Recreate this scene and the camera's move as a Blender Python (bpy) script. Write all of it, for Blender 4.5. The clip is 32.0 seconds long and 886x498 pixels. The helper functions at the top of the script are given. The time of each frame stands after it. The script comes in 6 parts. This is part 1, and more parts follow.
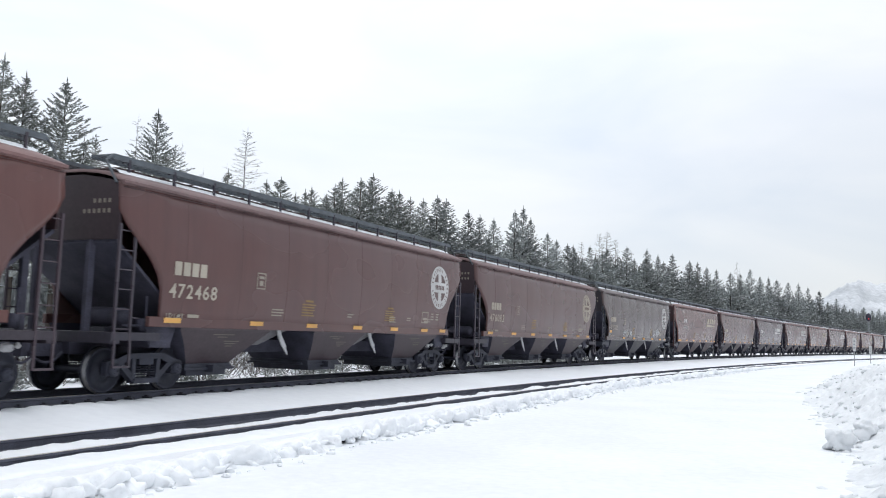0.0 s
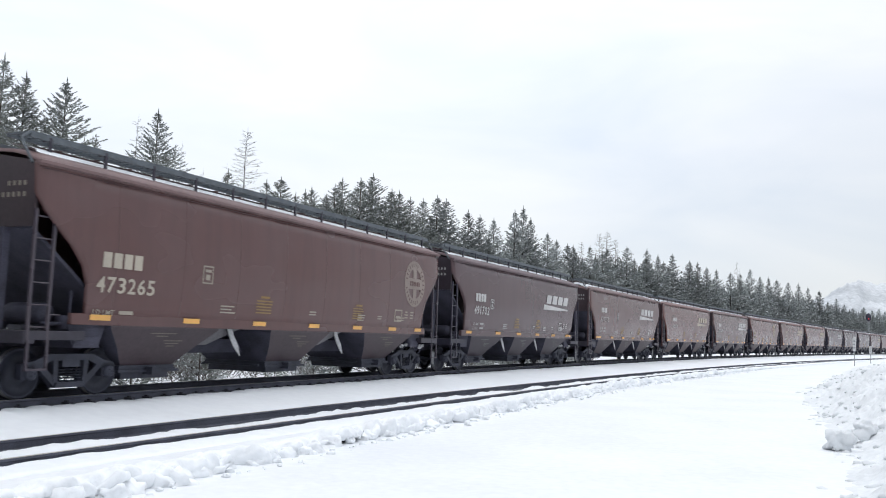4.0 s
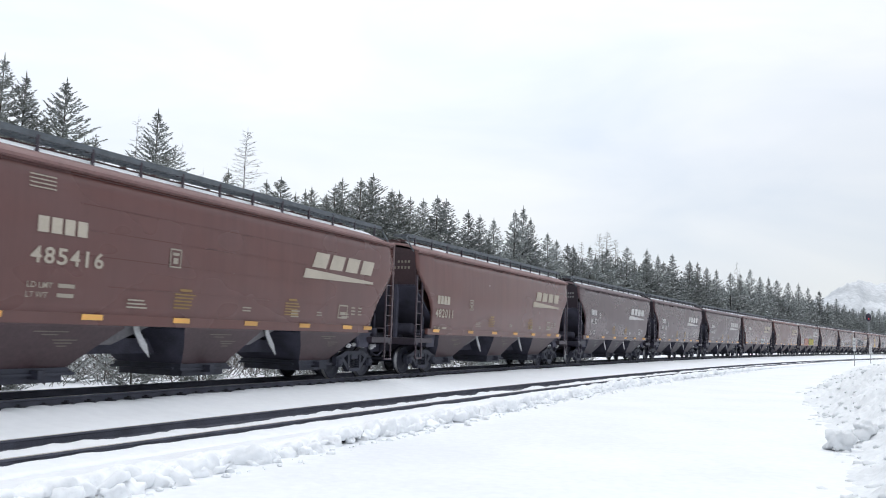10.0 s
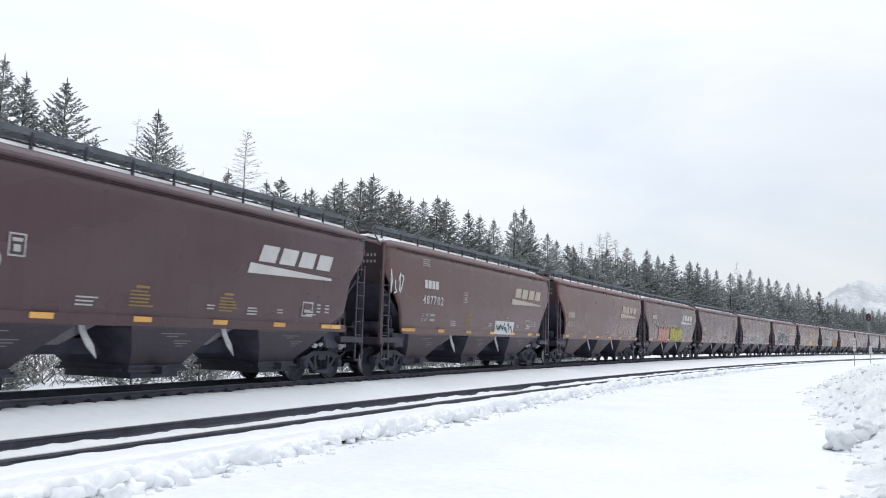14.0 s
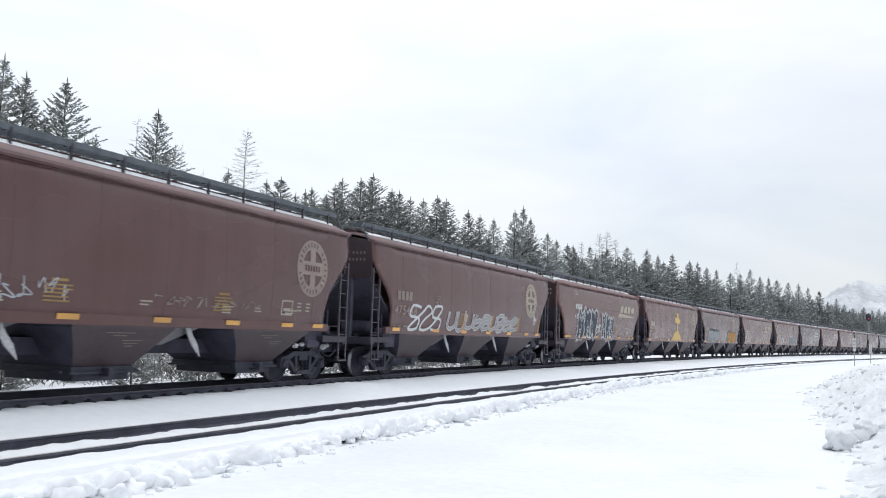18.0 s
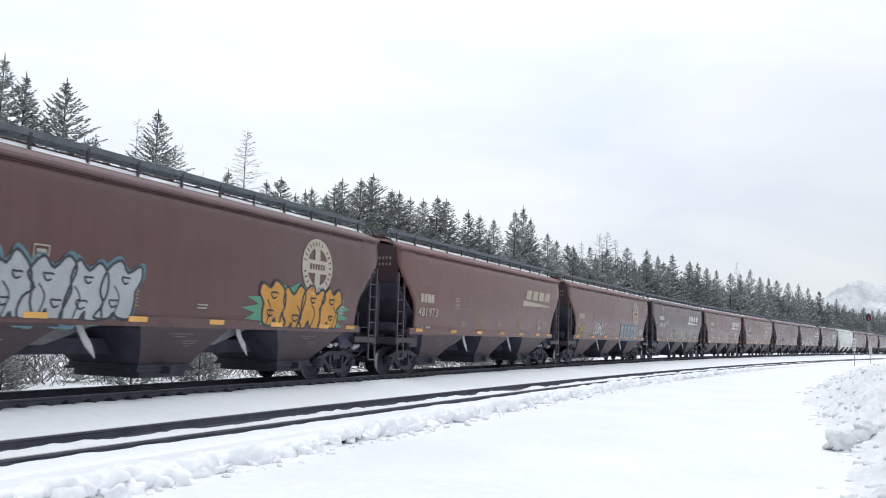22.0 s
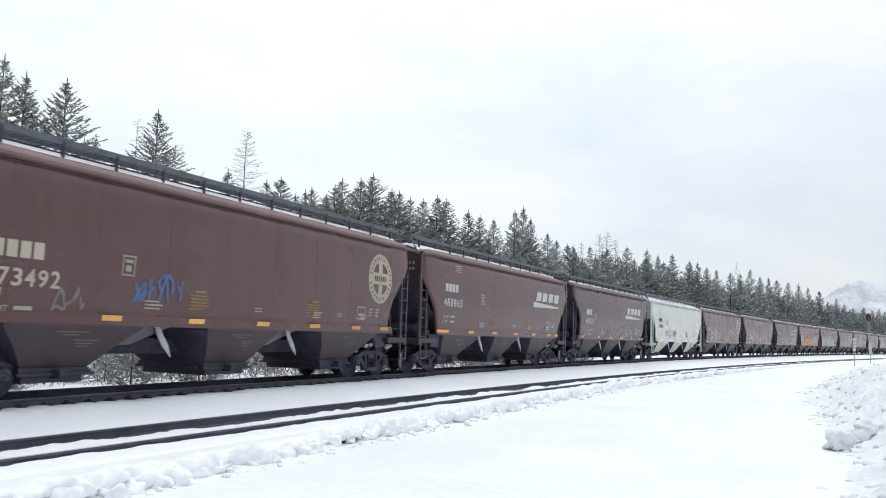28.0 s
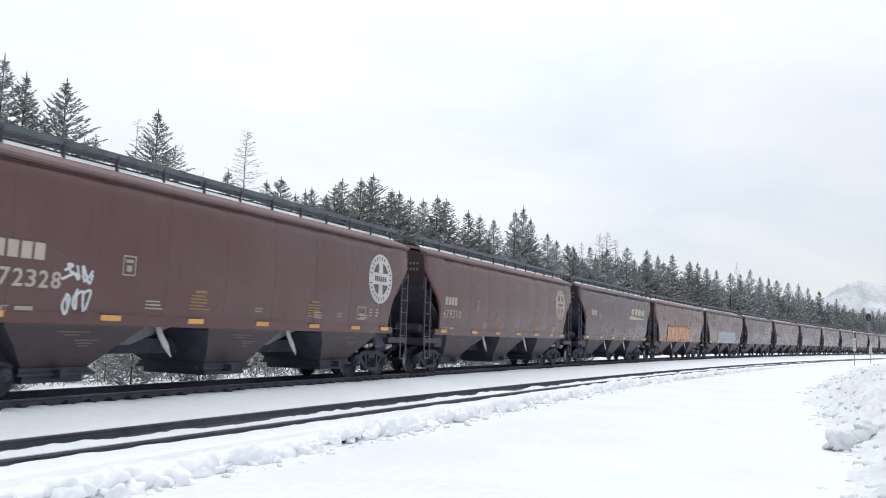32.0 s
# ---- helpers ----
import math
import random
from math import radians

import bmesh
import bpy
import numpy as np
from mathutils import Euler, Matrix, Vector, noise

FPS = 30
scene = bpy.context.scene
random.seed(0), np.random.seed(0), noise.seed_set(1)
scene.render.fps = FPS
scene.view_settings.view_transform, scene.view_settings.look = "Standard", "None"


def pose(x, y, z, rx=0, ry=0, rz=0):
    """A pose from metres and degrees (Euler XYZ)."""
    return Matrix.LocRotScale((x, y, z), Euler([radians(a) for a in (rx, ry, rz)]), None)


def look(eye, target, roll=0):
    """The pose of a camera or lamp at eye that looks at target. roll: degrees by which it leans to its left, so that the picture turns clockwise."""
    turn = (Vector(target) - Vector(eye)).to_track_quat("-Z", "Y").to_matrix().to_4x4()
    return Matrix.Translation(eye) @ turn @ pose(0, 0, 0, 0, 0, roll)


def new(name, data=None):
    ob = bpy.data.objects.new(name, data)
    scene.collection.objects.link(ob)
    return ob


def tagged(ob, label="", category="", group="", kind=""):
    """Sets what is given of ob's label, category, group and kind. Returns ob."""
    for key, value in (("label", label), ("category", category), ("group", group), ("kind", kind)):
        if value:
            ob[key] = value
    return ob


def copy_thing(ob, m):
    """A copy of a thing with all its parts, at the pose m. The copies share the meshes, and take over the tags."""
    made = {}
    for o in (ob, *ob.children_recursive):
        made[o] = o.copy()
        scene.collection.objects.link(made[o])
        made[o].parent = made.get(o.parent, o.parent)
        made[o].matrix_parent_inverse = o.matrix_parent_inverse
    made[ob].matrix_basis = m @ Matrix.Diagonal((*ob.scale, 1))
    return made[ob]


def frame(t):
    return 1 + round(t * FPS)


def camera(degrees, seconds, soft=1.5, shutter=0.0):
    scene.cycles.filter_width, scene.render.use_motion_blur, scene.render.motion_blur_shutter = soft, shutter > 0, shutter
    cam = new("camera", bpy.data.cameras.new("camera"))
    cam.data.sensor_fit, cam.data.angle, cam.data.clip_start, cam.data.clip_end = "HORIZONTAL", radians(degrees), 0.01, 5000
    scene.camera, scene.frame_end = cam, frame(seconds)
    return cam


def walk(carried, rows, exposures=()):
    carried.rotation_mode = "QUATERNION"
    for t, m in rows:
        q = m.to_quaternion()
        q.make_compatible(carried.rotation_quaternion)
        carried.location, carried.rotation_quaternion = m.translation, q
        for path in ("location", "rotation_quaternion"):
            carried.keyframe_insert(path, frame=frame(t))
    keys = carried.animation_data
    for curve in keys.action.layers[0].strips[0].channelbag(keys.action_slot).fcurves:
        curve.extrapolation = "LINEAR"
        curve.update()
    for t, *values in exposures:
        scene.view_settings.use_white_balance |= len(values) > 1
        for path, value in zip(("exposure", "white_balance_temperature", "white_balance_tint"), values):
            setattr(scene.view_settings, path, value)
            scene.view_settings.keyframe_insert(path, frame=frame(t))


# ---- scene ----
from functools import lru_cache

from mathutils import Quaternion

K = 0.95  # scale of the plan
EYE = (0.0, 0.0, 1.459 * K)
CAM_POSE = look(EYE, (0.0, 10.0, EYE[2] + 10.0 * math.tan(0.100057)), 1.8316)
cam = camera(55.37, 32.0, soft=1.05, shutter=0.09)
walk(cam, [(0.0, CAM_POSE), (32.0, CAM_POSE)], exposures=[(0.0, 0.06), (32.0, 0.06)])

# ---------------------------------------------------------------- world and light
world = bpy.data.worlds.new("overcast_sky")
scene.world = world
world.use_nodes = True
SUN_AZ, SUN_EL = radians(-14.0), radians(82.0)  # azimuth from +y towards +x


def overcast():
    nt = world.node_tree
    nt.nodes.clear()
    out = nt.nodes.new("ShaderNodeOutputWorld")
    sky = nt.nodes.new("ShaderNodeTexSky")
    sky.sky_type, sky.sun_disc = "NISHITA", False
    sky.sun_elevation, sky.sun_rotation = SUN_EL, SUN_AZ
    bg_sky = nt.nodes.new("ShaderNodeBackground")
    bg_sky.inputs[1].default_value = 0.02
    nt.links.new(sky.outputs[0], bg_sky.inputs[0])
    co = nt.nodes.new("ShaderNodeTexCoord")
    # the cloud cover is brighter about the hidden sun
    dot = nt.nodes.new("ShaderNodeVectorMath")
    dot.operation = "DOT_PRODUCT"
    glow = radians(50.0)  # the thin part of the clouds hangs lower than the sun
    d = Vector((math.sin(SUN_AZ) * math.cos(glow), math.cos(SUN_AZ) * math.cos(glow), math.sin(glow)))
    dot.inputs[1].default_value = d
    nt.links.new(co.outputs["Generated"], dot.inputs[0])
    near = nt.nodes.new("ShaderNodeMapRange")
    near.inputs[1].default_value, near.inputs[2].default_value = 0.30, 1.0
    nt.links.new(dot.outputs["Value"], near.inputs[0])
    power = nt.nodes.new("ShaderNodeMath")
    power.operation = "POWER"
    power.inputs[1].default_value = 2.0
    nt.links.new(near.outputs[0], power.inputs[0])
    level = nt.nodes.new("ShaderNodeMath")
    level.operation = "MULTIPLY_ADD"
    level.inputs[1].default_value, level.inputs[2].default_value = 0.50, 0.67
    nt.links.new(power.outputs[0], level.inputs[0])
    mapping = nt.nodes.new("ShaderNodeMapping")
    mapping.inputs["Scale"].default_value = (1.0, 1.0, 3.2)
    nt.links.new(co.outputs["Generated"], mapping.inputs[0])
    clouds = nt.nodes.new("ShaderNodeTexNoise")
    clouds.inputs["Scale"].default_value = 3.0
    clouds.inputs["Detail"].default_value = 5.0
    clouds.inputs["Distortion"].default_value = 0.4
    nt.links.new(mapping.outputs[0], clouds.inputs["Vector"])
    ramp = nt.nodes.new("ShaderNodeValToRGB")
    ramp.color_ramp.elements[0].position, ramp.color_ramp.elements[0].color = 0.3, (0.80, 0.86, 0.945, 1)
    ramp.color_ramp.elements[1].position, ramp.color_ramp.elements[1].color = 0.68, (0.965, 0.985, 1.015, 1)
    nt.links.new(clouds.outputs[0], ramp.inputs[0])
    bg = nt.nodes.new("ShaderNodeBackground")
    nt.links.new(ramp.outputs[0], bg.inputs[0])
    # and towards the zenith
    xyz = nt.nodes.new("ShaderNodeSeparateXYZ")
    nt.links.new(co.outputs["Generated"], xyz.inputs[0])
    high = nt.nodes.new("ShaderNodeMath")
    high.operation, high.use_clamp = "MULTIPLY", True
    nt.links.new(xyz.outputs[2], high.inputs[0])
    nt.links.new(xyz.outputs[2], high.inputs[1])
    total = nt.nodes.new("ShaderNodeMath")
    total.operation = "MULTIPLY_ADD"
    total.inputs[1].default_value = 0.62
    nt.links.new(high.outputs[0], total.inputs[0])
    nt.links.new(level.outputs[0], total.inputs[2])
    nt.links.new(total.outputs[0], bg.inputs[1])
    add = nt.nodes.new("ShaderNodeAddShader")
    nt.links.new(bg.outputs[0], add.inputs[0])
    nt.links.new(bg_sky.outputs[0], add.inputs[1])
    nt.links.new(add.outputs[0], out.inputs[0])


overcast()
sun = new("sun", bpy.data.lights.new("sun", "SUN"))
sun.data.energy, sun.data.angle, sun.data.color = 0.6, radians(50), (1.0, 0.97, 0.93)
sun.matrix_world = look((0, 0, 0), (-math.sin(SUN_AZ) * math.cos(SUN_EL), -math.cos(SUN_AZ) * math.cos(SUN_EL), -math.sin(SUN_EL)))


# ---------------------------------------------------------------- materials
def mat(name, color=(0.5, 0.5, 0.5), rough=0.7, metal=0.0, var=0.25, scale=6.0, bump=0.0, bump_scale=40.0, stretch=(1, 1, 1), second=None, tint=False, random=0.0, spec=0.5):
    """A painted or natural surface: a base colour with variation at two scales, and fine relief."""
    m = bpy.data.materials.new(name)
    m.use_nodes = True
    nt = m.node_tree
    p = nt.nodes["Principled BSDF"]
    p.inputs["Roughness"].default_value, p.inputs["Metallic"].default_value = rough, metal
    p.inputs["Specular IOR Level"].default_value = spec
    co = nt.nodes.new("ShaderNodeTexCoord")
    mp = nt.nodes.new("ShaderNodeMapping")
    mp.inputs["Scale"].default_value = stretch
    nt.links.new(co.outputs["Object"], mp.inputs[0])

    def noise_node(sc, detail=4.0):
        n = nt.nodes.new("ShaderNodeTexNoise")
        n.inputs["Scale"].default_value, n.inputs["Detail"].default_value = sc, detail
        nt.links.new(mp.outputs[0], n.inputs["Vector"])
        return n

    big, small = noise_node(scale * 0.25, 3.0), noise_node(scale * 4.0, 5.0)
    mixf = nt.nodes.new("ShaderNodeMath")
    mixf.operation = "MULTIPLY_ADD"
    nt.links.new(small.outputs[0], mixf.inputs[0])
    mixf.inputs[1].default_value = 0.45
    half = nt.nodes.new("ShaderNodeMath")
    half.operation = "MULTIPLY"
    half.inputs[1].default_value = 0.55
    nt.links.new(big.outputs[0], half.inputs[0])
    nt.links.new(half.outputs[0], mixf.inputs[2])
    mr = nt.nodes.new("ShaderNodeMapRange")
    mr.inputs[1].default_value, mr.inputs[2].default_value = 0.34, 0.66
    nt.links.new(mixf.outputs[0], mr.inputs[0])
    mix = nt.nodes.new("ShaderNodeMix")
    mix.data_type = "RGBA"
    nt.links.new(mr.outputs[0], mix.inputs[0])
    a, b = mix.inputs[6], mix.inputs[7]
    second = second or tuple(c * (1 + var) for c in color)
    first = tuple(c * (1 - var) for c in color)
    a.default_value, b.default_value = (*first, 1), (*second, 1)
    last = mix.outputs[2]
    if tint or random:
        info = nt.nodes.new("ShaderNodeObjectInfo")
        mul = nt.nodes.new("ShaderNodeMix")
        mul.data_type, mul.blend_type = "RGBA", "MULTIPLY"
        mul.inputs[0].default_value = 1.0
        nt.links.new(last, mul.inputs[6])
        if tint:
            nt.links.new(info.outputs["Color"], mul.inputs[7])
        else:
            r = nt.nodes.new("ShaderNodeMapRange")
            r.inputs[3].default_value, r.inputs[4].default_value = 1 - random, 1 + random
            nt.links.new(info.outputs["Random"], r.inputs[0])
            nt.links.new(r.outputs[0], mul.inputs[7])
        last = mul.outputs[2]
    nt.links.new(last, p.inputs["Base Color"])
    if bump:
        bn = noise_node(bump_scale, 5.0)
        bp = nt.nodes.new("ShaderNodeBump")
        bp.inputs["Strength"].default_value, bp.inputs["Distance"].default_value = bump, 0.02
        nt.links.new(bn.outputs[0], bp.inputs["Height"])
        nt.links.new(bp.outputs[0], p.inputs["Normal"])
    return m


def car_paint():
    """Weathered car paint, tinted by each car's own colour: blotches of pale dust, runs of grime, shallow dents, uneven gloss."""
    m = bpy.data.materials.new("car_paint")
    m.use_nodes = True
    nt = m.node_tree
    p = nt.nodes["Principled BSDF"]
    co, info = nt.nodes.new("ShaderNodeTexCoord"), nt.nodes.new("ShaderNodeObjectInfo")
    shift = nt.nodes.new("ShaderNodeMath")
    shift.operation, shift.inputs[1].default_value = "MULTIPLY", 90.0
    nt.links.new(info.outputs["Random"], shift.inputs[0])

    def noise_at(stretch, detail, rough=0.5):
        mp = nt.nodes.new("ShaderNodeMapping")
        mp.inputs["Scale"].default_value = stretch
        nt.links.new(co.outputs["Object"], mp.inputs["Vector"])
        n = nt.nodes.new("ShaderNodeTexNoise")
        n.noise_dimensions = "4D"
        n.inputs["Scale"].default_value, n.inputs["Detail"].default_value, n.inputs["Roughness"].default_value = 1.0, detail, rough
        nt.links.new(mp.outputs[0], n.inputs["Vector"])
        nt.links.new(shift.outputs[0], n.inputs["W"])
        return n.outputs[0]

    def spread(v, a, b, lo, hi):
        r = nt.nodes.new("ShaderNodeMapRange")
        for k, q in enumerate((a, b, lo, hi)):
            r.inputs[k + 1].default_value = q
        nt.links.new(v, r.inputs[0])
        return r.outputs[0]

    def blend(kind, fac, a, b):
        mx = nt.nodes.new("ShaderNodeMix")
        mx.data_type, mx.blend_type = "RGBA", kind
        for socket, v in ((mx.inputs[0], fac), (mx.inputs[6], a), (mx.inputs[7], b)):
            if isinstance(v, (int, float, tuple)):
                socket.default_value = v
            else:
                nt.links.new(v, socket)
        return mx.outputs[2]

    blotch, run, fine = noise_at((0.35, 0.35, 0.7), 2.0, 0.45), noise_at((3.2, 3.2, 0.28), 4.0, 0.6), noise_at((16.0, 16.0, 5.0), 4.0)
    body = info.outputs["Color"]
    # grey dust over the paint
    c = blend("MIX", spread(blotch, 0.38, 0.66, 0.0, 0.16), body, (0.15, 0.128, 0.135, 1))
    c = blend("MULTIPLY", spread(run, 0.45, 0.75, 0.0, 0.45), c, (0.66, 0.70, 0.72, 1))
    c = blend("MULTIPLY", spread(fine, 0.35, 0.7, 0.0, 0.25), c, (1.14, 1.10, 1.08, 1))
    nt.links.new(c, p.inputs["Base Color"])
    nt.links.new(spread(blotch, 0.35, 0.7, 0.20, 0.34), p.inputs["Roughness"])
    p.inputs["Specular IOR Level"].default_value = 0.33
    dent = nt.nodes.new("ShaderNodeBump")
    dent.inputs["Strength"].default_value, dent.inputs["Distance"].default_value = 0.14, 0.03
    nt.links.new(noise_at((1.3, 1.3, 0.7), 2.0), dent.inputs["Height"])
    nt.links.new(dent.outputs[0], p.inputs["Normal"])
    return m


M_SNOW = mat("snow", (0.825, 0.85, 0.88), 0.55, var=0.02, scale=1.2, bump=0.35, bump_scale=9.0, second=(0.88, 0.905, 0.93), spec=0.2)
M_ROAD = mat("packed_road_snow", (0.74, 0.76, 0.785), 0.6, var=0.03, scale=1.6, bump=0.5, bump_scale=5.0, second=(0.81, 0.83, 0.85), spec=0.2)
M_BANK = mat("ploughed_snow", (0.66, 0.68, 0.695), 0.7, var=0.05, scale=2.2, bump=0.5, bump_scale=11.0, second=(0.78, 0.80, 0.815), spec=0.2)
M_BERM = mat("broken_snow", (0.83, 0.85, 0.872), 0.65, var=0.05, scale=2.5, bump=0.6, bump_scale=12.0, second=(0.90, 0.918, 0.936), spec=0.2)
M_CRUST = mat("crusted_snow", (0.80, 0.83, 0.86), 0.6, var=0.05, scale=3.0, bump=0.5, bump_scale=14.0, second=(0.875, 0.90, 0.925), spec=0.2)
# car paint: white base, tinted by each car's own colour; grime runs down the sides in streaks
M_PAINT = car_paint()
M_ROOF = mat("dull_roof_paint", (0.90, 0.93, 0.95), 0.52, var=0.18, scale=3.0, bump=0.08, bump_scale=12.0, tint=True, spec=0.45)
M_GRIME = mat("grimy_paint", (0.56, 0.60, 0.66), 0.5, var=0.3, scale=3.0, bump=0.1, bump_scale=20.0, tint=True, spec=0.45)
# soot black; on slope sheets and hopper ends it also paints shade
M_BLACK = mat("sooty_shaded_steel", (0.054, 0.053, 0.075), 0.7, var=0.4, scale=9.0, bump=0.2, bump_scale=30.0, spec=0.3)
M_TRUCK = mat("cast_steel", (0.028, 0.030, 0.046), 0.65, var=0.4, scale=12.0, bump=0.3, bump_scale=40.0)
M_WHEEL = mat("wheel_steel", (0.026, 0.028, 0.043), 0.55, metal=0.3, var=0.35, scale=10.0)
M_TREAD = mat("worn_tread", (0.25, 0.25, 0.26), 0.35, metal=0.8, var=0.2)
M_GRATE = mat("galvanised_grating", (0.105, 0.120, 0.135), 0.6, metal=0.2, var=0.3, scale=14.0)
M_ORANGE = mat("reflective_tape", (0.66, 0.35, 0.09), 0.45, var=0.12, scale=9.0, random=0.2)
M_RAIL = mat("rusty_rail_web", (0.064, 0.067, 0.090), 0.7, var=0.35, scale=12.0, bump=0.2)
M_HEAD = mat("worn_rail_head", (0.42, 0.40, 0.37), 0.45, metal=0.15, var=0.2, scale=5.0)
M_TIE = mat("creosoted_tie", (0.036, 0.036, 0.046), 0.85, var=0.4, scale=10.0, bump=0.4, random=0.3)
M_BALLAST = mat("dark_ballast", (0.068, 0.074, 0.104), 0.9, var=0.5, scale=20.0, bump=0.8, bump_scale=30.0)
M_BARK = mat("conifer_bark", (0.085, 0.070, 0.060), 0.9, var=0.35, scale=8.0, bump=0.5)
M_TWIG = mat("bare_twigs", (0.105, 0.094, 0.086), 0.9, var=0.3, scale=8.0)
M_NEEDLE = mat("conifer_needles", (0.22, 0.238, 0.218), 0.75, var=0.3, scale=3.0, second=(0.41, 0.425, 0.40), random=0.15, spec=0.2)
# frost plus distance haze put into the colour; young trees share it
M_FROST_HAZE = mat("frost_haze_needles", (0.27, 0.295, 0.285), 0.8, var=0.35, scale=3.0, second=(0.48, 0.50, 0.49), random=0.3, spec=0.2)
M_TREESNOW = mat("snow_on_needles", (0.72, 0.75, 0.79), 0.7, var=0.1, scale=4.0, spec=0.2)


# ---------------------------------------------------------------- mesh helpers
def mesh_of(name, bm, material, smooth=False):
    me = bpy.data.meshes.new(name)
    bm.normal_update()
    bm.to_mesh(me)
    bm.free()
    for m in material if isinstance(material, (list, tuple)) else [material]:
        me.materials.append(m)
    if smooth:
        for p in me.polygons:
            p.use_smooth = True
    return me


def raw_mesh(name, verts, faces, material, smooth=False, index=None):
    me = bpy.data.meshes.new(name)
    me.from_pydata([tuple(v) for v in verts], [], [tuple(f) for f in faces])
    for m in material if isinstance(material, (list, tuple)) else [material]:
        me.materials.append(m)
    if index is not None:
        me.polygons.foreach_set("material_index", index)
    if smooth:
        me.polygons.foreach_set("use_smooth", [True] * len(me.polygons))
    me.update()
    return me


def part(name, bm, material, parent, label="", smooth=False):
    me = bm if isinstance(bm, bpy.types.Mesh) else mesh_of(name, bm, material, smooth)
    ob = new(name, me)
    ob.parent = parent
    if label:
        ob["label"] = label
    return ob


def box(bm, x0, x1, y0, y1, z0, z1, mi=0):
    v = [bm.verts.new((x, y, z)) for x in (x0, x1) for y in (y0, y1) for z in (z0, z1)]
    for f in ((0, 1, 3, 2), (4, 6, 7, 5), (0, 4, 5, 1), (2, 3, 7, 6), (0, 2, 6, 4), (1, 5, 7, 3)):
        bm.faces.new([v[i] for i in f]).material_index = mi
    return v


def bar(bm, a, b, r, n=6, r2=None, mi=0):
    """A round bar or taper from a to b."""
    a, b = Vector(a), Vector(b)
    d = (b - a).normalized()
    u = d.orthogonal().normalized()
    w = d.cross(u)
    r2 = r if r2 is None else r2
    rings = []
    for p, rr in ((a, r), (b, r2)):
        rings.append([bm.verts.new(p + rr * (math.cos(2 * math.pi * i / n) * u + math.sin(2 * math.pi * i / n) * w)) for i in range(n)])
    for i in range(n):
        j = (i + 1) % n
        bm.faces.new((rings[0][i], rings[0][j], rings[1][j], rings[1][i])).material_index = mi
    bm.faces.new(rings[0][::-1]).material_index = mi
    bm.faces.new(rings[1]).material_index = mi


def slab(bm, outline, y0, y1, mi=0):
    """An (x, z) outline, counter-clockwise, given thickness from y0 to y1."""
    a = [bm.verts.new((x, y0, z)) for x, z in outline]
    b = [bm.verts.new((x, y1, z)) for x, z in outline]
    bm.faces.new(a).material_index = mi
    bm.faces.new(b[::-1]).material_index = mi
    n = len(a)
    for i in range(n):
        j = (i + 1) % n
        bm.faces.new((a[j], a[i], b[i], b[j])).material_index = mi


def lathe(bm, prof, axis_y=True, n=24, mi=0):
    """A profile of (radius, y) turned round the y axis."""
    rings = [[bm.verts.new((r * math.cos(2 * math.pi * i / n), y, r * math.sin(2 * math.pi * i / n))) for i in range(n)] for r, y in prof]
    for p, q in zip(rings, rings[1:]):
        for i in range(n):
            j = (i + 1) % n
            bm.faces.new((p[i], p[j], q[j], q[i])).material_index = mi
    return rings


# ---------------------------------------------------------------- the line's course
# heading of the main track against the way along it (s, metres; s = 0 near the left of the view)
P0 = (-6.652306 * K, 16.367595 * K)
PSI0, PSI1, PSI2 = 0.405811, 0.00195725 / K, -5.00670e-6 / K**2
SIDE = 1.56  # half width of a car
STEP = 0.5
S_MIN, S_MAX = -760.0, 820.0


def course():
    s = np.arange(S_MIN, S_MAX + STEP, STEP)
    u = np.clip(s, -20.0, 240.0)
    psi = PSI0 + PSI1 * u + PSI2 * u * u
    mx, my = np.sin(psi), np.cos(psi)
    x = np.concatenate([[0], np.cumsum((mx[1:] + mx[:-1]) / 2 * STEP)])
    y = np.concatenate([[0], np.cumsum((my[1:] + my[:-1]) / 2 * STEP)])
    i0 = int(round(-S_MIN / STEP))
    return s, x - x[i0] + P0[0], y - y[i0] + P0[1], psi


CS, CX, CY, CPSI = course()


def on_line(s, off=0.0):
    """The place at s, off metres from the near side of the cars towards the camera, and the heading."""
    x, y, p = np.interp(s, CS, CX), np.interp(s, CS, CY), np.interp(s, CS, CPSI)
    return x + off * np.cos(p), y - off * np.sin(p), p


def siding_off(s):
    """The siding's far rail against the near side of the cars."""
    u = np.clip(s, -30.0, 260.0)
    return 1.815966 * K + 0.0415342 * u - 2.61e-5 / K * u * u


SIDING_Z = -0.3159 * K
SIDING_GAUGE = 1.505 * K


def travelled(t):
    d = t - 16.0
    return K * (18.72931 * t - 0.0474333 * d * d / 2 + 0.00132906 * d**3 / 6 + 0.0474333 * 128 + 0.00132906 * 16.0**3 / 6)


@lru_cache(None)
def _lattice(seed):
    return np.random.RandomState(seed).rand(256, 256)


def vnoise(x, y, seed=1):
    """Smooth value noise, 0 to 1, on arrays."""
    g = _lattice(seed)
    x, y = np.asarray(x, float), np.asarray(y, float)
    xi, yi = np.floor(x).astype(int), np.floor(y).astype(int)
    fx, fy = x - xi, y - yi
    fx, fy = fx * fx * (3 - 2 * fx), fy * fy * (3 - 2 * fy)
    a, b = g[xi % 256, yi % 256], g[(xi + 1) % 256, yi % 256]
    c, d = g[xi % 256, (yi + 1) % 256], g[(xi + 1) % 256, (yi + 1) % 256]
    return (a * (1 - fx) + b * fx) * (1 - fy) + (c * (1 - fx) + d * fx) * fy


